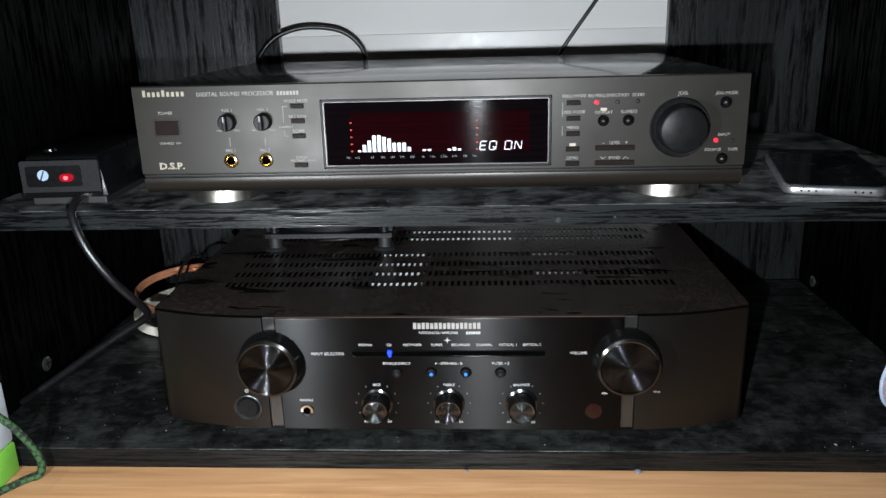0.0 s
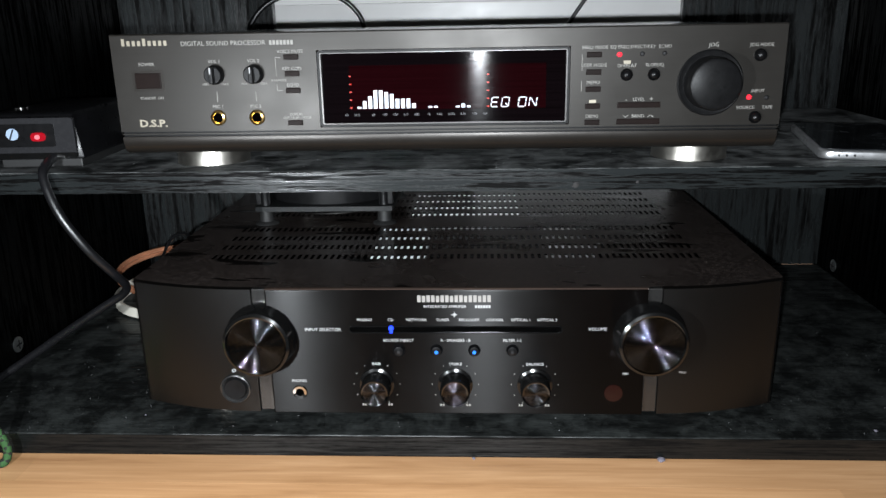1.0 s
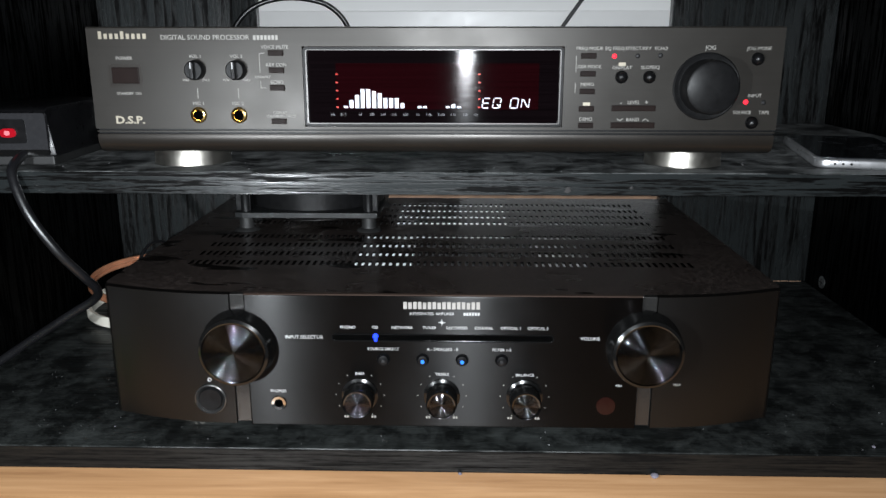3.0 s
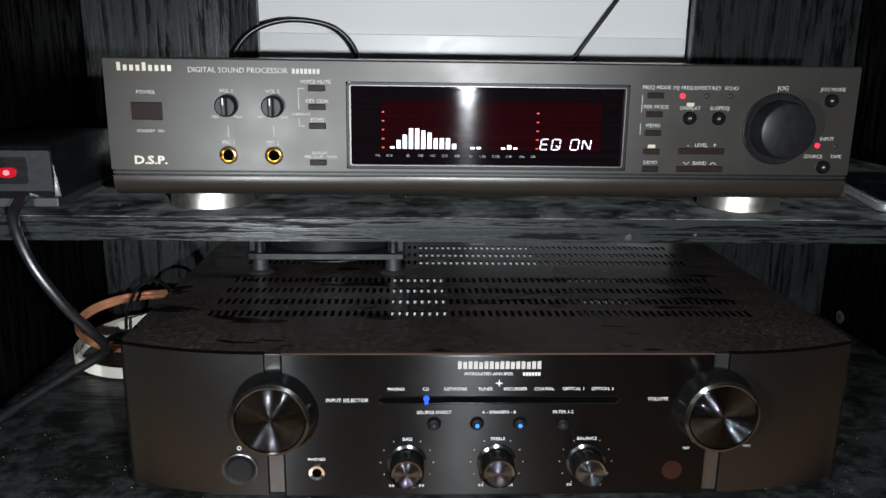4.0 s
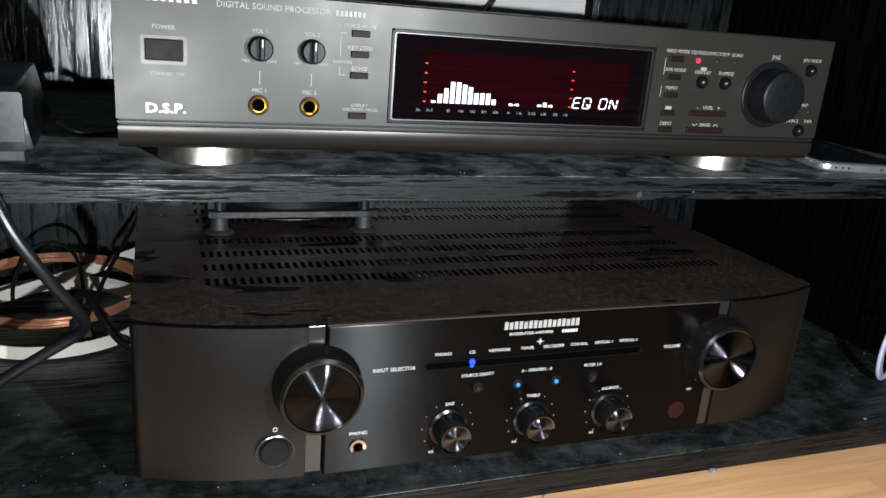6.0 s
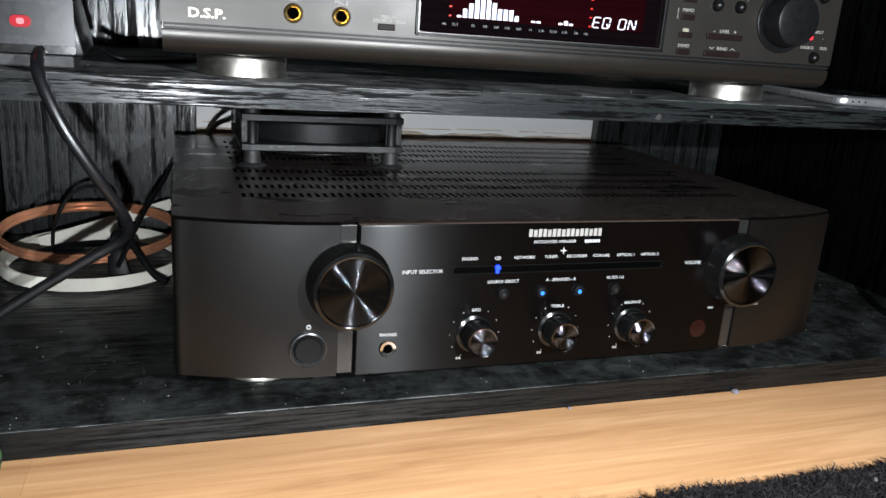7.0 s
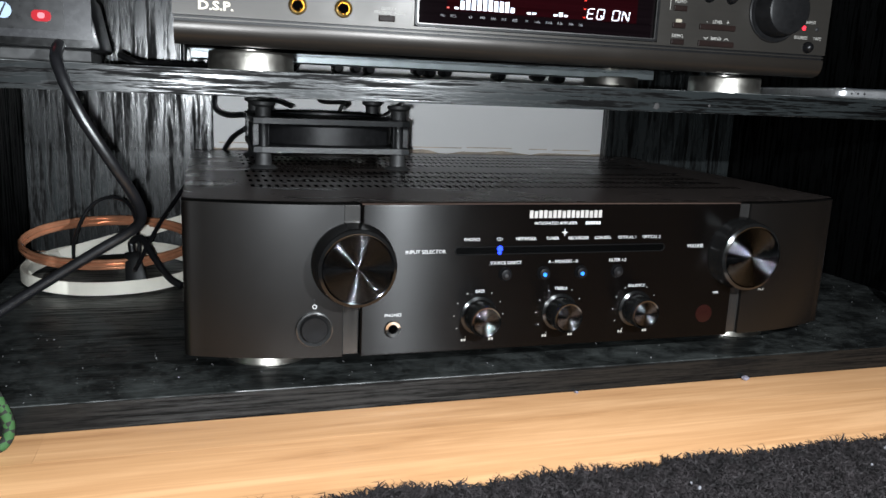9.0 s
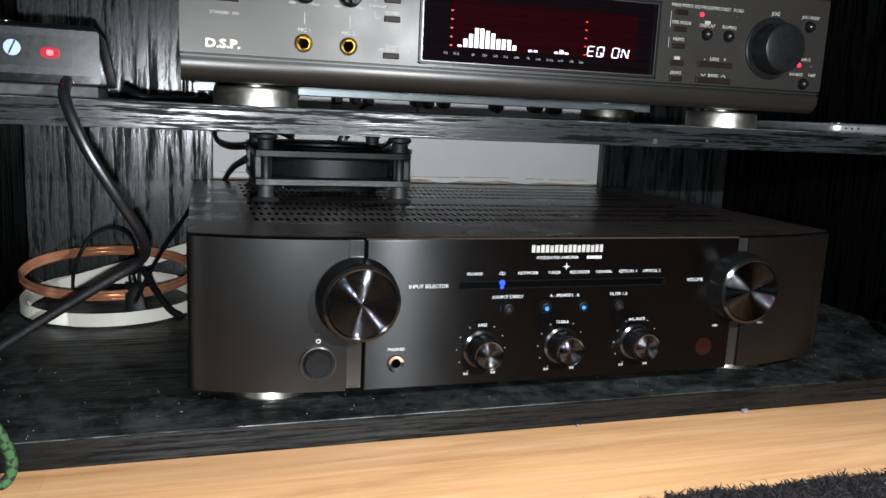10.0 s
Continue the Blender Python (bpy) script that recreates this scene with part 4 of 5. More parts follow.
part("duct", lathe([(0.0572, FZ0 + 0.004), (0.0592, FZ0 + 0.006), (0.0592, FZ1 - 0.006), (0.0572, FZ1 - 0.004), (0.056, FZ1 - 0.004), (0.056, FZ0 + 0.004), (0.0572, FZ0 + 0.004)], (fcx, fcy, 0), "z", 64, closed=False), BLACKM, fan, smooth=True)
part("hub", lathe([(0.0, FZ0 + 0.002), (0.02, FZ0 + 0.002), (0.02, FZ1 - 0.002), (0.0, FZ1 - 0.002)], (fcx, fcy, 0), "z", 32), BLACKM, fan, smooth=True)
for k in range(9):
    bm = bmesh.new()
    a0 = 2 * math.pi * k / 9
    g = []
    for i in range(7):
        r = 0.0195 + 0.0355 * i / 6
        row = []
        for j in range(2):
            a = a0 + (0.0 if j == 0 else 0.5) + 0.25 * i / 6
            row.append(bm.verts.new((fcx + r * math.cos(a), fcy + r * math.sin(a), FZ0 + 0.005 + (0.014 if j else 0))))
        g.append(row)
    for p, q in zip(g, g[1:]):
        bm.faces.new((p[0], p[1], q[1], q[0]))
    bmesh.ops.solidify(bm, geom=bm.faces[:], thickness=0.0012)
    part("blade", bm, BLACKM, fan)
for ring_r, ring_z in ((0.054, FZ0 - 0.0034), (0.050, FZ0 - 0.0020), (0.038, FZ0 - 0.0028), (0.050, FZ1 + 0.0012)):
    part("guard_ring", sweep([Vector((fcx + ring_r * math.cos(2 * math.pi * i / 64), fcy + ring_r * math.sin(2 * math.pi * i / 64), ring_z)) for i in range(64)], circle(0.0009, 8), closed=True), CHROME, fan, "bright wire guard ring", smooth=True)
for k in range(4):
    a = radians(45 + 90 * k)
    part("guard_spoke", sweep([Vector((fcx + q * math.cos(a), fcy + q * math.sin(a), FZ0 - 0.0016)) for q in (0.034, 0.05, 0.066)], circle(0.0009, 8)), CHROME, fan, smooth=True)
for x in (FX0 + 0.0085, FX1 - 0.0085):
    for yy in (FY0 + 0.0085, FY1 - 0.0085):
        part("corner_post", lathe([(0.0052, FZ0), (0.0042, FZ0 + 0.004), (0.0042, FZ1 - 0.004), (0.0052, FZ1)], (x, yy, 0), "z", 20), BLACKM, fan, smooth=True)
        part("rubber_foot", lathe([(0.0105, LZ + 0.0002), (0.0095, LZ + 0.0012), (0.0062, LZ + 0.0028), (0.0058, FZ0 - 0.001), (0.007, FZ0)], (x, yy, 0), "z", 28), RUBBER, fan, "black rubber foot", smooth=True)
        part("rubber_foot", lathe([(0.007, FZ1), (0.0058, FZ1 + 0.001), (0.0058, FZ1 + 0.0075), (0.0088, FZ1 + 0.0092), (0.0088, FZ1 + 0.0115), (0.0, FZ1 + 0.0118)], (x, yy, 0), "z", 28), RUBBER, fan, "black rubber foot", smooth=True)

# ---- power switch box on the shelf ----
hub_box = thing("switch_box", (-0.295, 0.11, SHELF1), "black plastic power box with red rocker switch on the shelf", "power strip")
HZ = SHELF1 + 0.007


def yaw_about(bm, px, py, deg):
    bmesh.ops.rotate(bm, verts=bm.verts, cent=(px, py, 0), matrix=Matrix.Rotation(radians(deg), 3, "Z"))
    return bm


HYAW = 3
hb = bmesh.new()
o = [(0.058, HZ), (0.062, HZ + 0.031), (0.068, HZ + 0.033), (0.17, HZ + 0.033), (0.178, HZ + 0.026), (0.178, HZ)]
prism_x(o, -0.331, -0.2625, 0.002, bm=hb)
for v in hb.verts:
    if v.co.z > HZ + 0.02:
        v.co.x += 0.006 if v.co.x < -0.3 else -0.006
part("housing", yaw_about(hb, -0.295, 0.06, HYAW), BLACKP, hub_box, "glossy black housing", smooth=True)
fb = plate(rounded(-0.3268, -0.2665, HZ + 0.002, HZ + 0.0295, 0.002), 0.0562, 0.0592)
part("face_plate", yaw_about(fb, -0.295, 0.06, HYAW), plain("grey_satin_plastic", (0.017, 0.017, 0.0185), 0.27, spec=0.25, vary=0.06), hub_box, "satin grey face plate")
pn = plate(rounded(-0.3225, -0.2800, HZ + 0.0095, HZ + 0.0255, 0.002), 0.0554, 0.0572)
part("dark_inset", yaw_about(pn, -0.295, 0.06, HYAW), BLACKP, hub_box)
wl = lathe([(0.0042, 0.0), (0.0040, -0.0012), (0, -0.0014)], (-0.3092, 0.0556, HZ + 0.0185), "y", 28)
part("round_light", yaw_about(wl, -0.295, 0.06, HYAW), glow("white_blue_light", (0.5, 0.7, 1.0), 1.0), hub_box, "glowing white round light", smooth=True)
wl = box(-0.3096, -0.3088, 0.0536, 0.0543, HZ + 0.0148, HZ + 0.0224)
bmesh.ops.rotate(wl, verts=wl.verts, cent=(-0.3092, 0.054, HZ + 0.0185), matrix=Matrix.Rotation(radians(25), 3, "Y"))
part("light_slash", yaw_about(wl, -0.295, 0.06, HYAW), BLACKP, hub_box)
rk = plate(rounded(-0.2955, -0.2862, HZ + 0.0138, HZ + 0.0195, 0.0025), 0.0526, 0.0560)
part("rocker_switch", yaw_about(rk, -0.295, 0.06, HYAW), glow("red_rocker", (1.0, 0.008, 0.03), 0.5, (0.02, 0.001, 0.002)), hub_box, "glowing red rocker switch")
rc = plate(rounded(-0.2925, -0.2890, HZ + 0.0152, HZ + 0.0182, 0.0012), 0.0522, 0.0526)
part("rocker_lamp", yaw_about(rc, -0.295, 0.06, HYAW), glow("rocker_core", (1.0, 0.25, 0.3), 1.2), hub_box, "bright lamp in the red switch")
part("top_button", lathe([(0.005, 0), (0.005, 0.0012), (0.003, 0.002), (0, 0.002)], (-0.318, 0.085, HZ + 0.033), "z", 20), CHROME, hub_box, smooth=True)
part("base", yaw_about(box(-0.326, -0.268, 0.066, 0.172, SHELF1 + 0.0002, HZ + 0.0005, 0.001), -0.295, 0.06, HYAW), RUBBER, hub_box)
part("cord", sweep(smooth_path([(-0.283, 0.062, 0.208), (-0.2825, 0.047, 0.2045), (-0.281, 0.036, 0.196), (-0.271, 0.031, 0.172), (-0.257, 0.034, 0.146), (-0.247, 0.044, 0.126), (-0.2445, 0.057, 0.112), (-0.251, 0.065, 0.102), (-0.270, 0.066, 0.090), (-0.300, 0.065, 0.071), (-0.332, 0.062, 0.050), (-0.362, 0.055, 0.031)]), circle(0.0031, 14)), CABLE, hub_box, "thick black cord hanging over the shelf edge", smooth=True)

lb = plate(rounded(-0.3262, -0.2662, HZ + 0.0012, HZ + 0.0052, 0.0015), 0.0556, 0.0566)
part("lower_band", yaw_about(lb, -0.295, 0.06, HYAW), KNOB_SIDE, hub_box, "gloss black lower band")
solid("power_lead", sweep(smooth_path([(-0.262, 0.150, 0.2055), (-0.250, 0.146, 0.2006), (-0.238, 0.152, 0.2004), (-0.222, 0.164, 0.2004), (-0.20, 0.20, 0.2004), (-0.19, 0.26, 0.2004), (-0.195, 0.34, 0.2004)]), circle(0.0022, 10)), BLACKM, "ribbed black lead lying on the shelf", "cable", at=(-0.262, 0.15, 0.2055), group="loose cables", smooth=True)
for ex, ez, er in ((0.081, 0.1868, 0.0022), (0.122, 0.1885, 0.0010), (-0.062, 0.1842, 0.0009)):
    bm = bmesh.new()
    bmesh.ops.create_icosphere(bm, subdivisions=2, radius=er)
    for v in bm.verts:
        v.co *= 1 + 0.5 * noise.noise(v.co * 1400 + Vector((ex * 90, 0, 0)))
        v.co.y *= 0.25
    bmesh.ops.translate(bm, verts=bm.verts, vec=(ex, EDGE_UP - 0.0007, ez))
    part("edge_chip", bm, plain("chipped_foil", (0.02, 0.018, 0.018), 0.8), cab, "pale chip in the edge strip")

# ---- phone on the shelf ----
ph = thing("smartphone", (0.29, 0.13, SHELF1), "silver smartphone lying face up on the dusty shelf", "phone")
PX, PY, PYAW = 0.249, 0.066, -13.0


def phone_piece(x0, x1, y0, y1, z0, z1, r):
    o = rounded(x0, x1, y0, y1, r, 6)
    bm = prism_z(o, z0, z1)
    bmesh.ops.rotate(bm, verts=bm.verts, cent=(0, 0, 0), matrix=Matrix.Rotation(radians(PYAW), 3, "Z"))
    bmesh.ops.translate(bm, verts=bm.verts, vec=(PX, PY, 0))
    return bm


bm = phone_piece(0, 0.07, 0, 0.142, SHELF1 + 0.0003, SHELF1 + 0.0070, 0.009)
bmesh.ops.bevel(bm, geom=[e for e in bm.edges if abs(e.verts[0].co.z - e.verts[1].co.z) < 1e-6], offset=0.0018, segments=3, profile=0.5, affect="EDGES")
part("body", bm, plain("silver_case", (0.6, 0.6, 0.61), 0.3, 0.9), ph, "silver aluminium body", smooth=True)
part("screen", phone_piece(0.002, 0.068, 0.002, 0.14, SHELF1 + 0.0071, SHELF1 + 0.0076, 0.008), dusty("dusty_glass", (0.01, 0.011, 0.013), (0.11, 0.12, 0.13), 0.08, 0.45, 0.8, 60, amount=0.4), ph, "dusty black glass screen")
for x in (0.012, 0.017, 0.022, 0.048, 0.053, 0.058):
    bm = lathe([(0.0008, 0), (0.0008, 0.0004), (0, 0.0004)], (x, -0.0002, SHELF1 + 0.0036), "y", 10)
    bmesh.ops.rotate(bm, verts=bm.verts, cent=(0, 0, 0), matrix=Matrix.Rotation(radians(PYAW), 3, "Z"))
    bmesh.ops.translate(bm, verts=bm.verts, vec=(PX, PY, 0))
    part("speaker_hole", bm, BLACKM, ph)

# ---- cables ----
def loose(name, pts, r, material, label, category="cable", per=10, group="loose cables"):
    return solid(name, sweep(smooth_path(pts, per), circle(r, 10)), material, label, category, group=group, at=pts[0], smooth=True)


loose("cable_loop", [(-0.226, 0.355, 0.20), (-0.224, 0.352, 0.275), (-0.215, 0.352, 0.300), (-0.195, 0.356, 0.317), (-0.165, 0.362, 0.324), (-0.130, 0.368, 0.319), (-0.110, 0.372, 0.302), (-0.104, 0.374, 0.280), (-0.103, 0.372, 0.24)], 0.0026, CABLE, "black cable looping up behind the processor")
loose("aerial_cable", [(0.104, 0.400, 0.20), (0.106, 0.402, 0.27), (0.113, 0.403, 0.289), (0.152, 0.402, 0.345), (0.190, 0.402, 0.40), (0.22, 0.40, 0.47)], 0.0022, CABLE, "black cable rising behind the processor")

random.seed(3)
white = thing("flat_cable_coil", (-0.272, 0.255, BOARD), "coil of ivory flat cable lying on the bottom board", "cable coil")
for k in range(4):
    rr = 0.0655 + 0.0013 * k
    path = [Vector((-0.284 + rr * math.cos(a), 0.268 + 1.0 * rr * math.sin(a), BOARD + 0.0055 + 0.004 * max(0, math.sin(a)) + 0.0006 * k)) for a in np.linspace(0, 2 * math.pi, 72, endpoint=False)]
    part("turn", sweep(path, [(-0.0005, -0.0048), (0.0005, -0.0048), (0.0005, 0.0048), (-0.0005, 0.0048)], closed=True), WHITE_CABLE, white)
part("tail", sweep(smooth_path([(-0.33, 0.30, BOARD + 0.012), (-0.30, 0.305, BOARD + 0.02), (-0.26, 0.315, BOARD + 0.03), (-0.225, 0.33, BOARD + 0.038)]), [(-0.0006, -0.005), (0.0006, -0.005), (0.0006, 0.005), (-0.0006, 0.005)]), WHITE_CABLE, white)
cop = thing("speaker_cable_coil", (-0.277, 0.24, BOARD), "coil of clear copper speaker cable leaning on the flat cable", "cable coil")
for k in range(4):
    rr = 0.066 + 0.001 * (k % 2)
    path = [Vector((-0.287 + rr * math.cos(a), 0.272 + 0.75 * rr * math.sin(a), BOARD + 0.0265 + 0.009 * math.sin(a) + 0.0018 * k)) for a in np.linspace(0, 2 * math.pi, 72, endpoint=False)]
    part("turn", sweep(path, circle(0.0017, 8), closed=True), COPPER_CABLE, cop, smooth=True)
loose("thin_cable", [(-0.318, 0.285, 0.032), (-0.315, 0.282, 0.056), (-0.302, 0.28, 0.082), (-0.284, 0.275, 0.091), (-0.268, 0.262, 0.084), (-0.262, 0.245, 0.06), (-0.262, 0.236, 0.038)], 0.0015, CABLE, "thin black cable arching over the coils")
loose("thin_cable", [(-0.262, 0.20, 0.045), (-0.245, 0.24, 0.075), (-0.225, 0.30, 0.10), (-0.215, 0.34, 0.12)], 0.0016, CABLE, "thin black cable running behind the amplifier")
plug = thing("usb_plug", (-0.262, 0.165, BOARD), "black plug lying inside the cable coil", "plug")
pbm = prism_x([(-0.005, 0.002), (-0.0045, 0.0), (0.0045, 0.0), (0.005, 0.002), (0.005, 0.021), (0.003, 0.027), (-0.003, 0.027), (-0.005, 0.021)], -0.0085, 0.0085, 0.0012)
for v in pbm.verts:
    if v.co.z > 0.015:
        v.co.x *= 0.72
LEAN_PLUG = Matrix.Translation((-0.262, 0.222, BOARD + 0.0032)) @ Matrix.Rotation(radians(-8), 4, "Y") @ Matrix.Rotation(radians(-14), 4, "X")
bmesh.ops.transform(pbm, matrix=LEAN_PLUG, verts=pbm.verts)
part("body", pbm, BLACKM, plug, smooth=True)
for k in range(3):
    pin = box(-0.0045 + 0.0034 * k, -0.0032 + 0.0034 * k, -0.0008, 0.0008, -0.0012, 0.0014)
    bmesh.ops.transform(pin, matrix=LEAN_PLUG @ Matrix.Translation((0, -0.0048, 0.0016)), verts=pin.verts)
    part("pin", pin, CHROME, plug, "bright metal pin")
part("cord", sweep(smooth_path([(-0.2655, 0.229, BOARD + 0.028), (-0.266, 0.231, BOARD + 0.036), (-0.258, 0.226, BOARD + 0.040), (-0.249, 0.214, BOARD + 0.028), (-0.238, 0.203, BOARD + 0.014), (-0.228, 0.196, BOARD + 0.008)]), circle(0.0028, 12)), CABLE, plug, "black cord with pale printing", smooth=True)
loose("fan_cable", [(-0.178, 0.21, 0.165), (-0.192, 0.25, 0.163), (-0.200, 0.31, 0.168), (-0.196, 0.36, 0.19), (-0.190, 0.395, 0.22)], 0.0018, CABLE, "thin black fan lead")
loose("fan_cable", [(-0.176, 0.255, 0.152), (-0.186, 0.30, 0.140), (-0.193, 0.345, 0.120), (-0.193, 0.36, 0.09)], 0.0022, CABLE, "sleeved black fan lead")
loose("fan_cable", [(-0.062, 0.24, 0.166), (-0.035, 0.29, 0.176), (-0.005, 0.345, 0.19), (0.01, 0.395, 0.215)], 0.0018, CABLE, "thin black fan lead")

loose("fan_cable", [(-0.140, 0.235, 0.172), (-0.150, 0.27, 0.1755), (-0.165, 0.32, 0.176), (-0.150, 0.385, 0.20)], 0.0016, CABLE, "thin black fan lead")
loose("fan_cable", [(-0.095, 0.240, 0.172), (-0.088, 0.275, 0.1755), (-0.105, 0.33, 0.177), (-0.080, 0.388, 0.205)], 0.0016, CABLE, "thin black fan lead")

coil = thing("clear_cable_coil", (0.345, 0.05, BOARD), "coil of clear blue cable standing at the cabinet side", "cable coil")
for k in range(7):
    rr = 0.027 + 0.0004 * k
    path = [Vector((0.352 + rr * math.cos(a) * 0.95 + 0.002 * k, 0.052 + 0.012 * math.cos(a) + 0.001 * k, BOARD + 0.031 + rr * math.sin(a))) for a in np.linspace(0, 2 * math.pi, 56, endpoint=False)]
    part("turn", sweep(path, circle(0.0016, 8), closed=True, up=(0, 1, 0)), plain("clear_blue_sheath", (0.45, 0.52, 0.68) if k % 2 == 0 else (0.6, 0.42, 0.5), 0.2, 0.2), coil, smooth=True)

# ---- adapter and cord at the cabinet's foot ----
ad = thing("power_adapter", (-0.348, -0.03, FLOOR), "pale grey and green adapter standing on the floor", "adapter")
part("case", box(-0.372, -0.327, -0.05, -0.012, FLOOR + 0.026, FLOOR + 0.076, 0.003), plain("pale_grey_plastic", (0.42, 0.46, 0.5), 0.45), ad, smooth=True)
part("base", box(-0.372, -0.327, -0.05, -0.012, FLOOR + 0.0005, FLOOR + 0.0257, 0.002), plain("green_plastic", (0.16, 0.42, 0.05), 0.5), ad, "bright green base", smooth=True)
part("cap", box(-0.370, -0.325, -0.048, -0.014, FLOOR + 0.0762, FLOOR + 0.083, 0.002), BLACKM, ad, smooth=True)


def braided(name):
    m, nt, b = nodes_of(name)
    w = nt.nodes.new("ShaderNodeTexChecker")
    w.inputs["Scale"].default_value = 260
    nt.links.new(coords(nt, (1, 1, 1), (0.5, 0.4, 0.3)), w.inputs["Vector"])
    nt.links.new(mixed(nt, w.outputs["Fac"], (0.003, 0.0045, 0.003), (0.015, 0.062, 0.013)), b.inputs["Base Color"])
    b.inputs["Roughness"].default_value = 0.8
    return m


loose("paracord", [(-0.327, -0.03, 0.068), (-0.314, -0.028, 0.054), (-0.306, -0.024, 0.036), (-0.3025, -0.023, 0.022), (-0.305, -0.025, 0.0135), (-0.313, -0.030, 0.0125), (-0.335, -0.058, 0.0125), (-0.38, -0.08, 0.0125)], 0.0028, braided("green_braid"), "green and black braided cord", "cord", group="")

# ---- plugs behind the processor ----
for k, x in enumerate((-0.129, -0.086, -0.068, -0.055, -0.006, 0.006, 0.023, 0.080, 0.124, 0.146)):
    bm = lathe([(0.0036, 0.0), (0.0046, 0.004), (0.0046, 0.018), (0.0026, 0.03)], (x, TB + 0.0004, 0.2072 - 0.0010 * (k % 2)), "y", 16)
    part("phono_plug", bm, BLACKP, proc, "black phono plug", smooth=True)
for k, x in enumerate((-0.129, -0.055)):
    loose("phono_lead", [(x, TB + 0.031, 0.2072), (x + 0.01, TB + 0.05, 0.208), (x - 0.012, TB + 0.06, 0.18), (x - 0.03, TB + 0.055, 0.13), (x - 0.02, TB + 0.05, 0.06)], 0.002, CABLE, "black phono lead hanging behind the shelf")

# ---- rug ----
rug = thing("shag_rug", (0.3, -0.7, FLOOR), "black shag rug on the oak floor", "rug")
REDGE = -0.111
part("backing", box(-0.75, 1.3, -1.6, REDGE - 0.006, FLOOR + 0.0002, FLOOR + 0.006), RUG_BASE, rug)
rng = np.random.RandomState(5)
TUFTS, STRANDS, JOINTS = 18000, 10, 5
tx = rng.uniform(-0.42, 0.62, TUFTS)
ty = np.maximum(REDGE - 0.005 + 0.002 * np.sin(tx * 61) * np.sin(tx * 23 + 1) - rng.exponential(0.085, TUFTS), -0.5)
tall = 0.0048 + 0.0036 * rng.rand(TUFTS)
tilt = rng.normal(0, 0.25, (TUFTS, 2))
n_st = TUFTS * STRANDS
own = np.repeat(np.arange(TUFTS), STRANDS)
u = np.linspace(0, 1, JOINTS)[None, :]
high = (tall[own] * rng.uniform(0.65, 1.05, n_st))[:, None]
spin, phase, turns, wide = (rng.uniform(lo_, hi_, n_st)[:, None] for lo_, hi_ in ((0, 6.28), (0, 6.28), (4.0, 9.0), (0.0010, 0.0030)))
px = tx[own][:, None] + rng.normal(0, 0.0016, n_st)[:, None] + high * u * (tilt[own, 0][:, None] + 0.3 * np.cos(spin)) + wide * u * np.cos(phase + turns * u)
py = ty[own][:, None] + rng.normal(0, 0.0016, n_st)[:, None] + high * u * (tilt[own, 1][:, None] + 0.3 * np.sin(spin)) + wide * u * np.sin(phase + turns * u)
pz = FLOOR + 0.003 + high * np.sin(u * 1.75)
half = (0.00062 * (1.1 - u)) * np.ones_like(px)
ox, oy = -np.sin(phase) * half, np.cos(phase) * half
left_ = np.stack([px - ox, py - oy, pz], -1)
right_ = np.stack([px + ox, py + oy, pz + half * 0.8], -1)
verts = np.stack([left_, right_], 2).reshape(-1, 3) - np.array((0.3, -0.7, FLOOR))
base_ = (np.arange(n_st) * JOINTS * 2)[:, None] + 2 * np.arange(JOINTS - 1)[None, :]
faces = np.stack([base_, base_ + 1, base_ + 3, base_ + 2], -1).reshape(-1, 4)
me = bpy.data.meshes.new("shag")
me.from_pydata(verts.tolist(), [], faces.tolist())
me.materials.append(RUG_MAT)
pile = new("shag", me)
pile.parent = rug
tagged(pile, "shaggy black pile", kind="stuff")

# ---- dust specks and crumbs ----
rng2 = np.random.RandomState(8)
LINT = plain("pale_fluff", (0.11, 0.11, 0.12), 0.9)
for k in range(14):
    x, yy = rng2.uniform(-0.02, 0.36), REDGE - 0.012 - abs(rng2.normal(0, 0.035))
    bm = bmesh.new()
    bmesh.ops.create_icosphere(bm, subdivisions=1, radius=rng2.uniform(0.0006, 0.0013))
    for v in bm.verts:
        v.co *= 1 + 0.5 * noise.noise(v.co * 1500 + Vector((k, 0, 0)))
    bmesh.ops.translate(bm, verts=bm.verts, vec=(x, yy, FLOOR + 0.0098))
    solid("lint_speck", bm, LINT, "pale fluff caught in the black rug pile", "lint", at=(x, yy, FLOOR + 0.0098), group="lint specks on the rug")
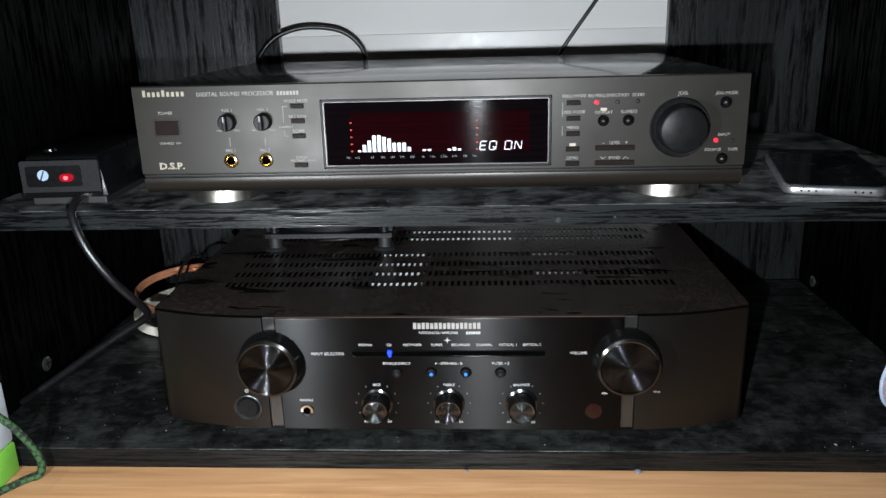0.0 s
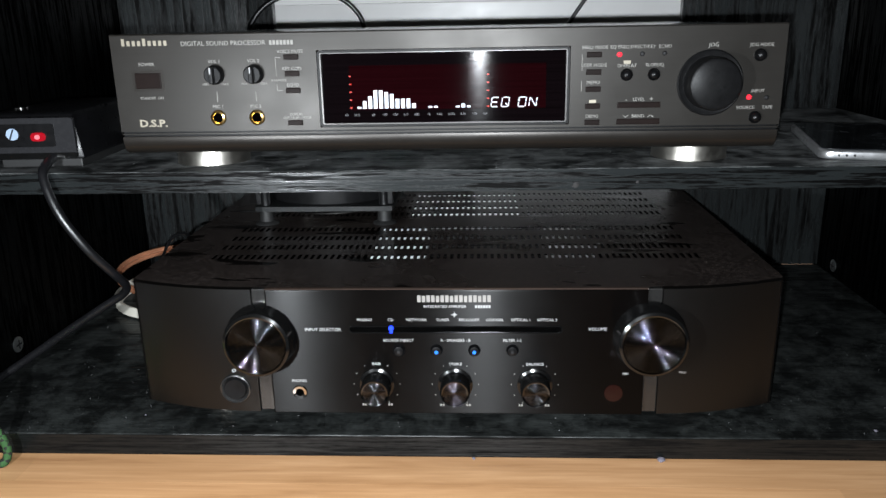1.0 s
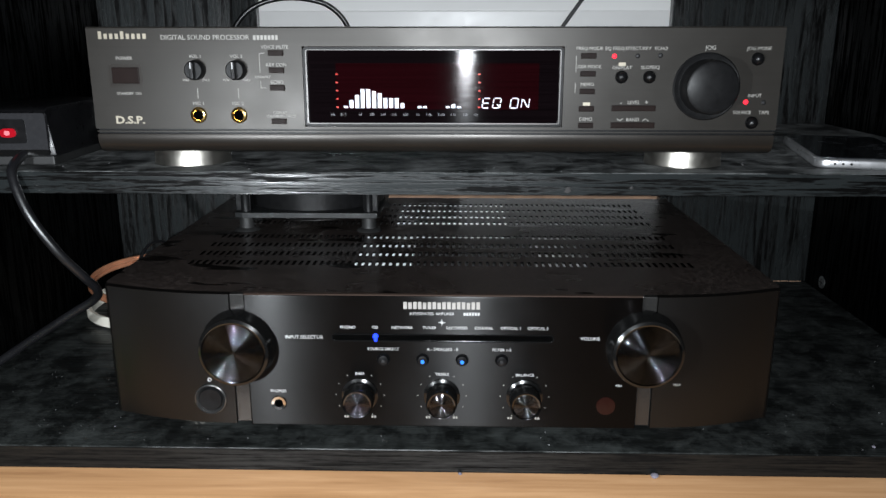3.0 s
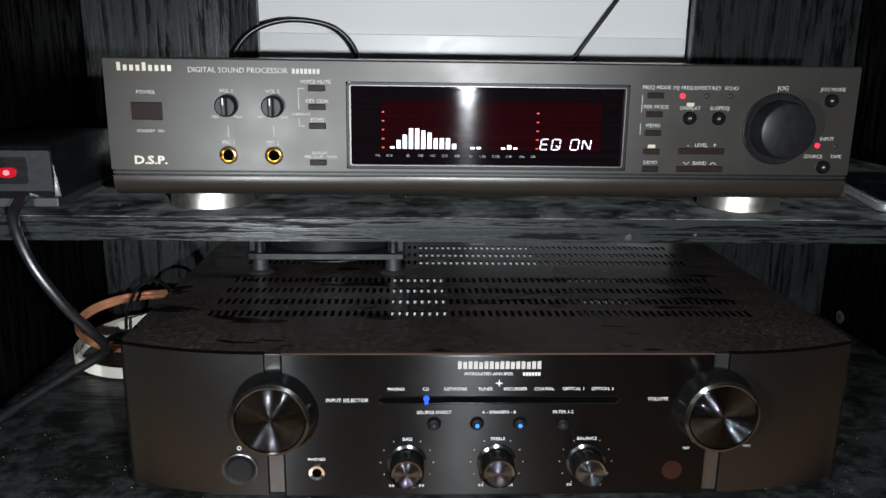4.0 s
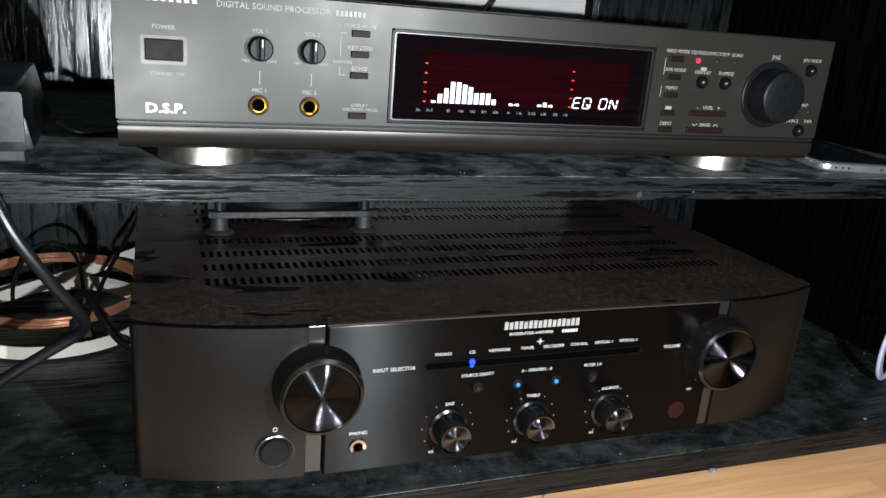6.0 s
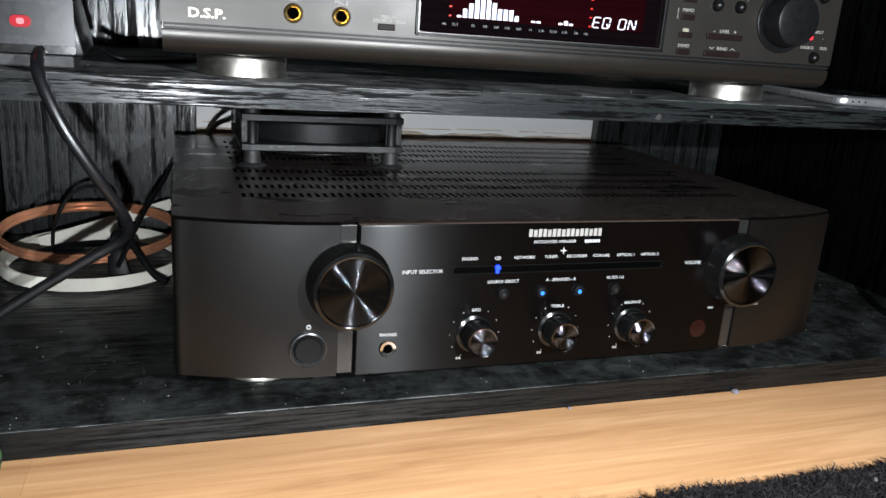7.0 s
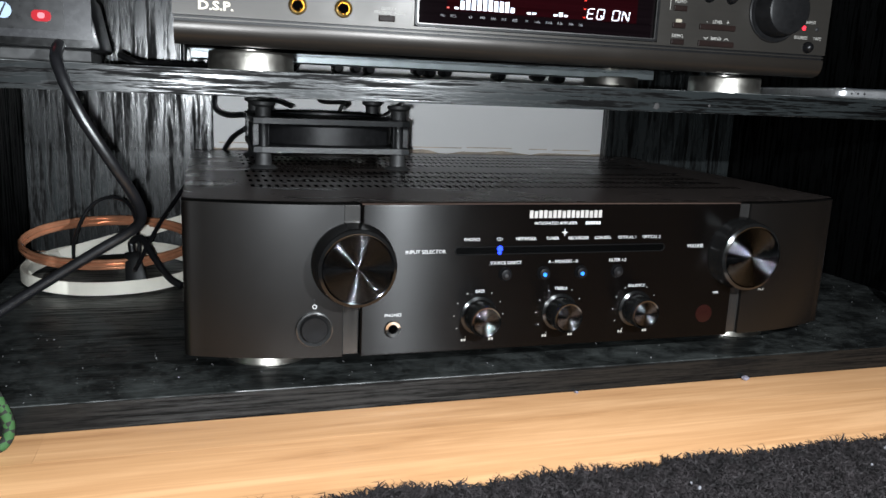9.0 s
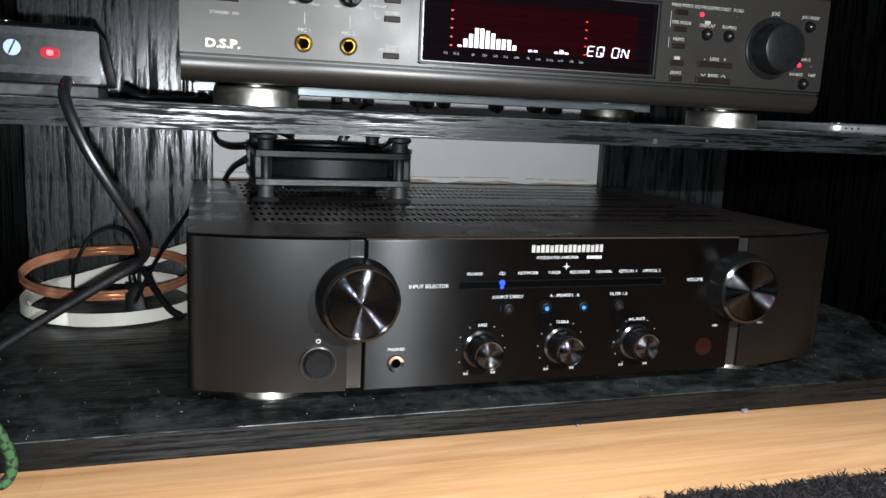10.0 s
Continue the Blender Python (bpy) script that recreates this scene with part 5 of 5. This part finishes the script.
for x, yy, z, r in ((0.137, -0.0095, FLOOR, 0.0026), (0.012, -0.0090, FLOOR, 0.0013), (0.281, 0.004, BOARD, 0.0012), (-0.225, 0.02, BOARD, 0.0006)):
    bm = bmesh.new()
    bmesh.ops.create_icosphere(bm, subdivisions=2, radius=r)
    for v in bm.verts:
        v.co *= 1 + 0.35 * noise.noise(v.co * 900)
        v.co.z = v.co.z * 0.6 + r * 0.55
    bmesh.ops.translate(bm, verts=bm.verts, vec=(x, yy, z))
    solid("dust_crumb", bm, plain("pale_lint", (0.14, 0.13, 0.16), 0.9), "pale crumb of lint", "lint", at=(x, yy, z), group="lint crumbs")

def dust_specks(name, count, x0, x1, y0, y1, z, seed, label):
    """Many tiny flat-bottomed grains on a board, as one mesh."""
    r = np.random.RandomState(seed)
    verts, faces = [], []
    for k in range(count):
        x, yy, q = r.uniform(x0, x1), r.uniform(y0, y1), 0.00018 + 0.0004 * r.rand() ** 3
        turn = r.uniform(0, 6.28)
        base = len(verts)
        for i in range(3):
            verts.append((x + q * math.cos(turn + 2.1 * i), yy + q * math.sin(turn + 2.1 * i), z))
        verts.append((x, yy, z + q * 0.9))
        faces += [(base, base + 1, base + 3), (base + 1, base + 2, base + 3), (base + 2, base, base + 3), (base + 2, base + 1, base)]
    me_ = bpy.data.meshes.new(name)
    me_.from_pydata(verts, [], faces)
    me_.materials.append(DUST)
    return tagged(new(name, me_), label, "dust", kind="stuff")


DUST = plain("grey_dust", (0.16, 0.16, 0.165), 0.9)
dust_specks("dust", 900, LEFT + 0.005, RIGHT - 0.005, EDGE_LOW + 0.002, 0.30, BOARD + 0.0001, 31, "fine grey dust grains on the bottom board")
dust_specks("dust", 500, LEFT + 0.005, RIGHT - 0.005, EDGE_UP + 0.002, 0.20, SHELF1 + 0.0001, 32, "fine grey dust grains on the shelf")

# ---- floor boards ----
random.seed(21)
row, yb = 0, 0.46
while yb > -2.3:
    x = -1.6 + (row * 0.53) % 1.2 - 1.2
    w = 0.0625
    while x < 1.6:
        x0, x1 = max(x, -1.6), min(x + 1.2, 1.6)
        if x1 - x0 > 0.02:
            bm = box(x0 + 0.00005, x1 - 0.00005, yb - w + 0.00005, yb - 0.00005, FLOOR - 0.0038, FLOOR)
            o_ = bpy.data.objects["floor"]
            part("plank", bm, OAK, o_)
        x += 1.2
    yb -= w
    row += 1
